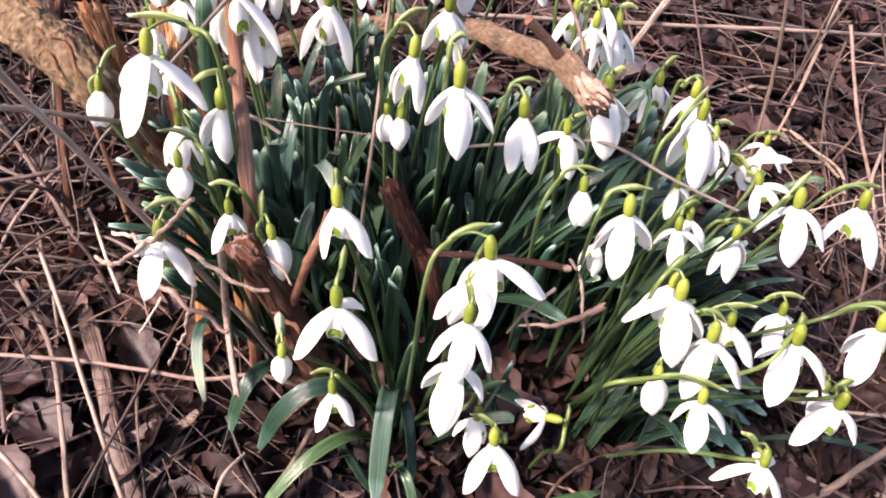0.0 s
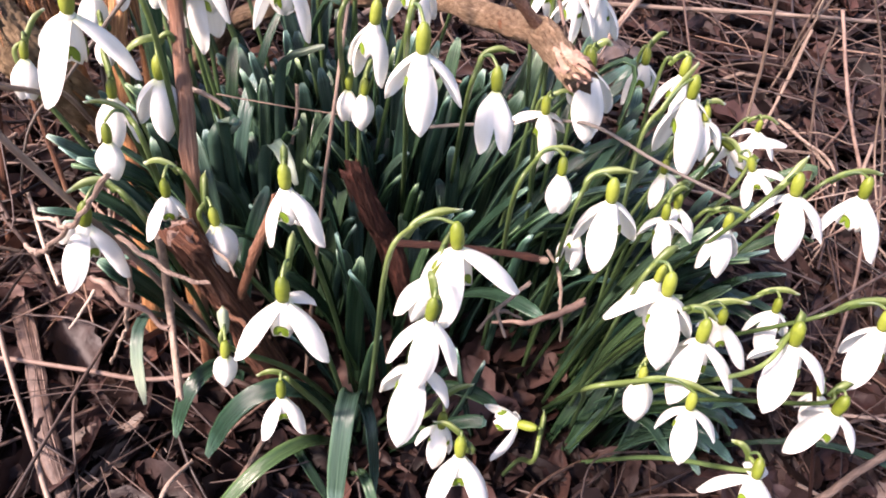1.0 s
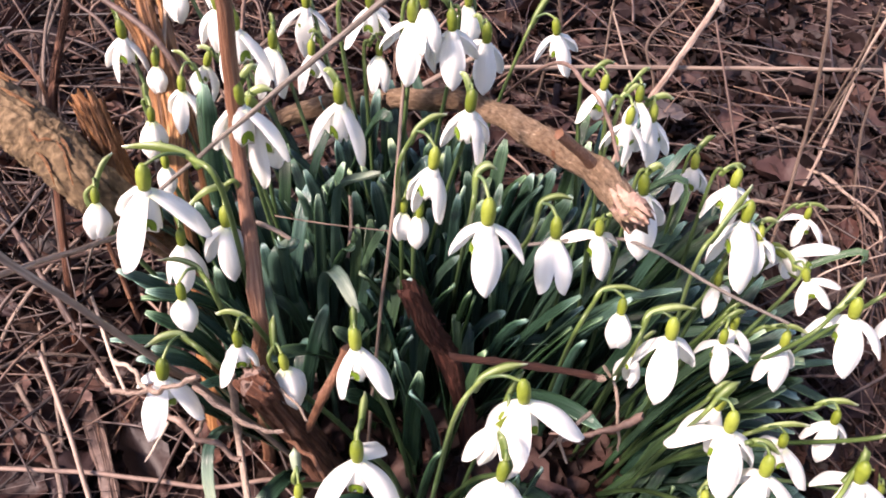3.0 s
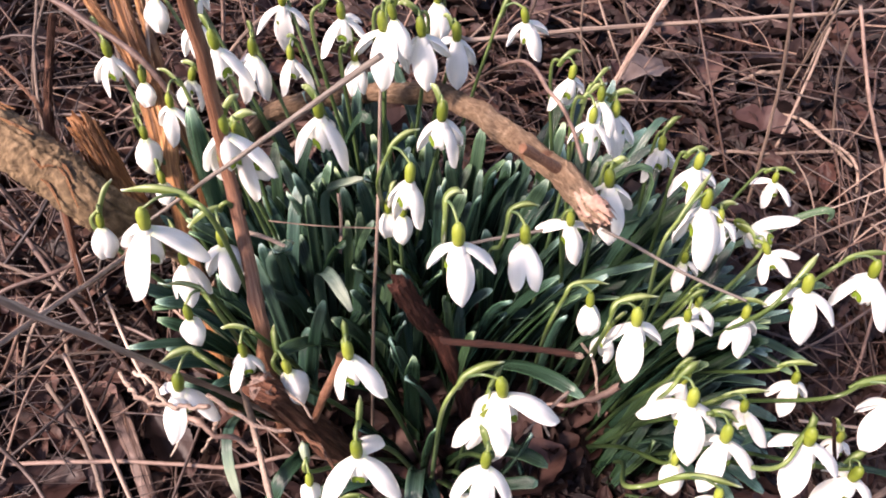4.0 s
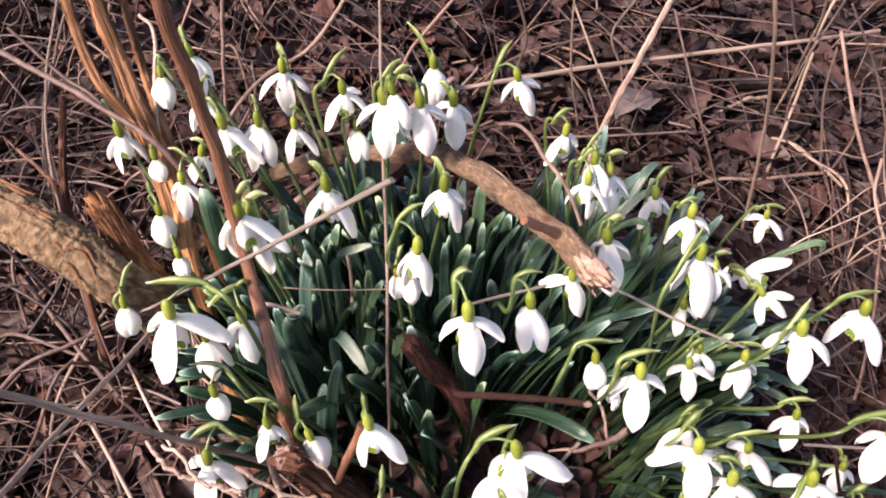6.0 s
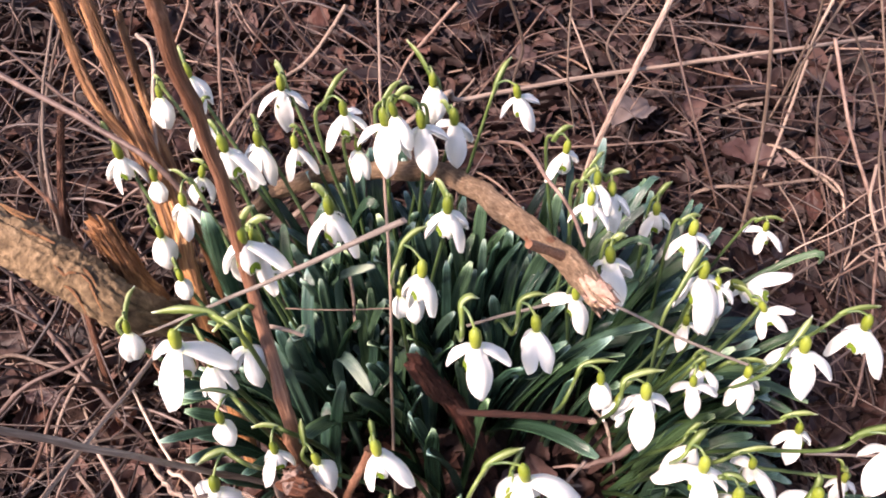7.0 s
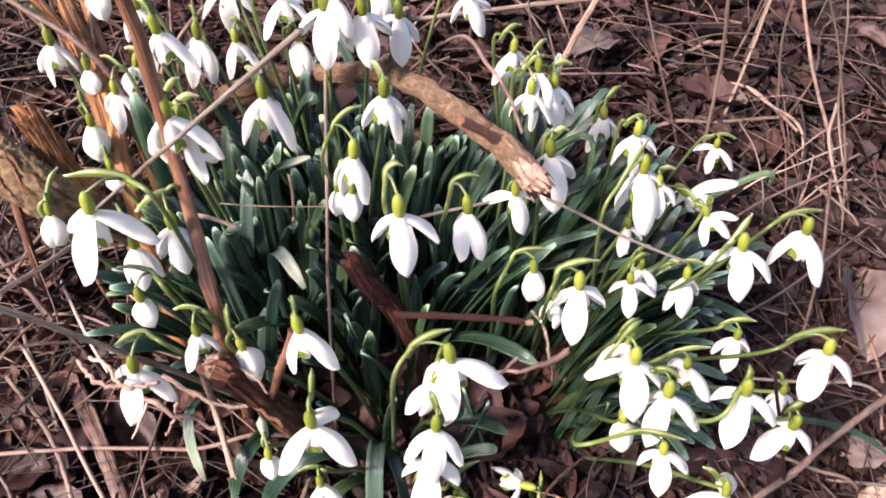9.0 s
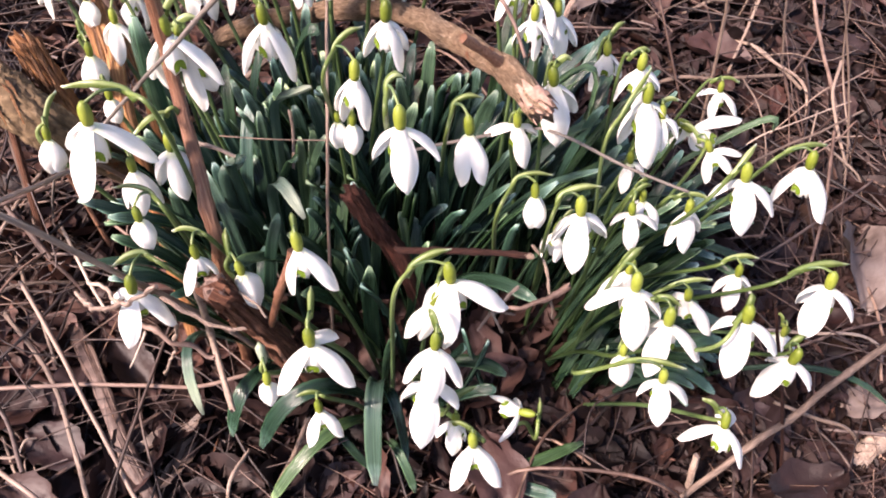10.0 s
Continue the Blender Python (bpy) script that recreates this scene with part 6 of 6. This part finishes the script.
def scatter_litter():
    rnd = random.Random(5)
    geos, shaded = [], []
    for i in range(8200):
        x, y = litter_place(rnd)
        size = rnd.choice((rnd.uniform(0.006, 0.014), rnd.uniform(0.012, 0.026), rnd.uniform(0.018, 0.036)))
        z = ground_height(x, y) + rnd.uniform(0.002, 0.011)
        # Zone where the litter's darker colour stands in for shade.
        dimmed = x + 0.35 * y + 0.05 * noise.noise((x * 9, y * 9, 6.0)) > 0.07 + rnd.uniform(-0.03, 0.03) or y + 0.03 * noise.noise((x * 12, y * 12, 2.0)) < -0.03 + rnd.uniform(-0.015, 0.015)
        (shaded if dimmed else geos).append(dead_leaf((x, y, z), rnd.uniform(0, 360), size, size * rnd.uniform(0.4, 0.75), 0.6, 26, i))
    for i in range(5200):
        x, y = (rnd.uniform(-0.26, 0.30), rnd.uniform(-0.16, -0.03)) if i < 3000 else (rnd.uniform(0.09, 0.34), rnd.uniform(-0.1, 0.3)) if i < 4400 else (rnd.uniform(-0.3, 0.3), rnd.uniform(0.1, 0.36))
        size = rnd.choice((rnd.uniform(0.003, 0.007), rnd.uniform(0.005, 0.012), rnd.uniform(0.009, 0.018)))
        z = ground_height(x, y) + rnd.uniform(0.005, 0.011)
        (shaded if i % 8 else geos).append(dead_leaf((x, y, z), rnd.uniform(0, 360), size, size * rnd.choice((0.14, 0.22, 0.35, 0.6)), 0.7, 34, 9000 + i, 6, 5))
    ob = mesh_object("leaf_litter", *joined(shaded)[:2], dead_leaf_shaded)
    tagged(ob, "layer of dark purplish-brown dead leaves, shade put into their colour", "leaf litter", kind="stuff")
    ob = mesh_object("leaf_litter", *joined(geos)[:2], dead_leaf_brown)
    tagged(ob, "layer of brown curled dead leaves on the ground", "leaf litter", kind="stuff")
    geos = []
    for i in range(5600):
        x, y = litter_place(rnd)
        inside = math.hypot((x - 0.0) / 0.10, (y - 0.01) / 0.08) < 1
        if inside or (x > 0.07 and rnd.random() < 0.25) or (y > 0.2 and rnd.random() < 0.35) or (x < -0.02 and y < -0.02 and rnd.random() < 0.45):
            continue
        a = noise.noise((x * 5, y * 5, 9.0)) * 4 + rnd.gauss(0.4, 0.8)
        n = rnd.choice((rnd.uniform(0.010, 0.035), rnd.uniform(0.015, 0.05), rnd.uniform(0.04, 0.12)))
        d = Vector((math.cos(a), math.sin(a), 0))
        z = ground_height(x, y) + rnd.uniform(0.004, 0.02)
        rise = rnd.uniform(-0.05, 0.25) * n
        p0, p2 = Vector((x, y, z)) - d * n / 2, Vector((x, y, z + rise)) + d * n / 2
        p0.z = max(p0.z, ground_height(p0.x, p0.y) + 0.002)
        p2.z = max(p2.z, ground_height(p2.x, p2.y) + 0.002)
        p1 = (p0 + p2) / 2 + Vector((rnd.uniform(-1, 1), rnd.uniform(-1, 1), rnd.uniform(0, 0.8))) * n * rnd.choice((0.02, 0.05, 0.08, 0.2))
        r = rnd.choice((0.00016, 0.0002, 0.00026, 0.0003, 0.0004, 0.0005, 0.0008))
        line = smooth_line([p0, p1, p2], 5)
        geos.append(tube(line, [r] * len(line), 5, flat=rnd.uniform(0.4, 1)))
    for i in range(420):
        x, y = litter_place(rnd) if i < 130 else (rnd.uniform(-0.34, -0.11), rnd.uniform(0.0, 0.34))
        if math.hypot((x - 0.01) / 0.15, (y - 0.0) / 0.13) < 1:
            continue
        z = ground_height(x, y)
        n = rnd.uniform(0.04, 0.12)
        a = rnd.uniform(0, 6.28)
        d = Vector((math.cos(a), math.sin(a), 0)) * n
        h = rnd.uniform(0.01, 0.055)
        p = [Vector((x, y, z)), Vector((x, y, z)) + d * 0.35 + Vector((0, 0, h)), Vector((x, y, z)) + d * 0.75 + Vector((rnd.uniform(-0.01, 0.01), rnd.uniform(-0.01, 0.01), h * rnd.uniform(0.5, 1.1))), Vector((x, y, z)) + d + Vector((0, 0, h * rnd.uniform(-0.1, 0.9)))]
        r = rnd.choice((0.0003, 0.0004, 0.0006, 0.0009))
        line = smooth_line(p, 5)
        geos.append(tube(line, [r] * len(line), 5))
    ob = mesh_object("dry_grass", *joined(geos)[:2], straw)
    tagged(ob, "tangle of dry straw-coloured grass stalks on the litter", "dry grass", kind="stuff")


scatter_litter()


def fallen_leaves():
    """Larger single leaves on top of the litter."""
    rnd = random.Random(21)
    placed = 0
    while placed < 120:
        x, y = rnd.uniform(-0.33, 0.42), rnd.uniform(-0.16, 0.5)
        if math.hypot(x / 0.11, (y - 0.01) / 0.075) < 1:
            continue
        size = rnd.uniform(0.020, 0.042)
        z = ground_height(x, y) + rnd.uniform(0.010, 0.018)
        v, f, u = dead_leaf((0, 0, 0), rnd.uniform(0, 360), size, size * rnd.uniform(0.45, 0.7), 0.55, 16, 5000 + placed)
        ob = mesh_object("dead_leaf", v, f, dead_leaf_single)
        ob.location = (x, y, z)
        tagged(ob, "curled brown dead leaf lying on the litter", "dead leaf", "fallen leaves")
        placed += 1


fallen_leaves()


def marked_leaf(place, heading, size, mat, label, seed, ratio=0.62):
    v, f, u = dead_leaf((0, 0, 0), heading, size, size * ratio, 0.45, 12, seed)
    ob = mesh_object("dead_leaf", v, f, mat)
    ob.location = place
    tagged(ob, label, "dead leaf", "fallen leaves")


marked_leaf((0.243, 0.030, 0.000), 70, 0.062, pale_leaf, "large pale tan dead leaf lying flat on the litter", 71)
marked_leaf((0.165, -0.086, -0.012), 10, 0.040, dead_leaf_single, "dark purplish curled dead leaf on the litter", 72)
marked_leaf((0.055, -0.100, 0.002), 60, 0.038, dead_leaf_single, "reddish-brown fragment of a dead leaf", 73)
marked_leaf((0.020, -0.075, 0.004), 100, 0.044, dead_leaf_single, "dark brown dead leaf in the hollow of the clump", 74)
marked_leaf((-0.005, -0.095, 0.000), 30, 0.040, dead_leaf_single, "dark brown dead leaf before the clump", 75)
marked_leaf((0.120, 0.210, 0.050), 40, 0.045, pale_leaf, "pale crumpled dead leaf behind the clump", 76)
marked_leaf((-0.175, -0.075, 0.010), 140, 0.032, dead_leaf_single, "rusty brown dead leaf on the litter", 77)
marked_leaf((-0.1327, -0.0569, 0.0062), 80, 0.034, dead_leaf_single, "dark brown rounded dead leaf on the litter", 80, 0.80)
marked_leaf((-0.1897, -0.0366, 0.0144), 20, 0.036, dead_leaf_single, "reddish-brown dead leaf lying on the litter", 108, 0.70)
marked_leaf((-0.1692, -0.0507, 0.0102), 150, 0.028, dead_leaf_single, "mauve-brown dead leaf lying on the litter", 138, 0.80)
marked_leaf((0.1527, -0.0513, -0.0153), 60, 0.036, dead_leaf_single, "purplish-grey dead leaf on the darkened litter", 167, 0.70)
marked_leaf((0.1828, -0.0742, -0.0218), 20, 0.034, dead_leaf_single, "greyish curled dead leaf on the litter", 99, 0.70)
marked_leaf((0.2152, -0.0449, -0.0191), 0, 0.026, pale_leaf, "pale grey-brown dead leaf on the litter", 123, 0.80)
marked_leaf((-0.1225, -0.0526, 0.0062), 40, 0.036, straw_single, "narrow tan frond of a dead plant on the litter", 141, 0.24)
marked_leaf((-0.1162, -0.0576, 0.0048), 62, 0.034, straw_single, "narrow tan frond of a dead plant on the litter", 170, 0.22)
marked_leaf((-0.1251, -0.0495, 0.0070), 25, 0.036, straw_single, "narrow tan frond of a dead plant on the litter", 102, 0.22)
marked_leaf((-0.1321, -0.0534, 0.0068), 70, 0.034, dead_leaf_single, "dark reddish-brown rounded dead leaf on the litter", 131, 0.80)
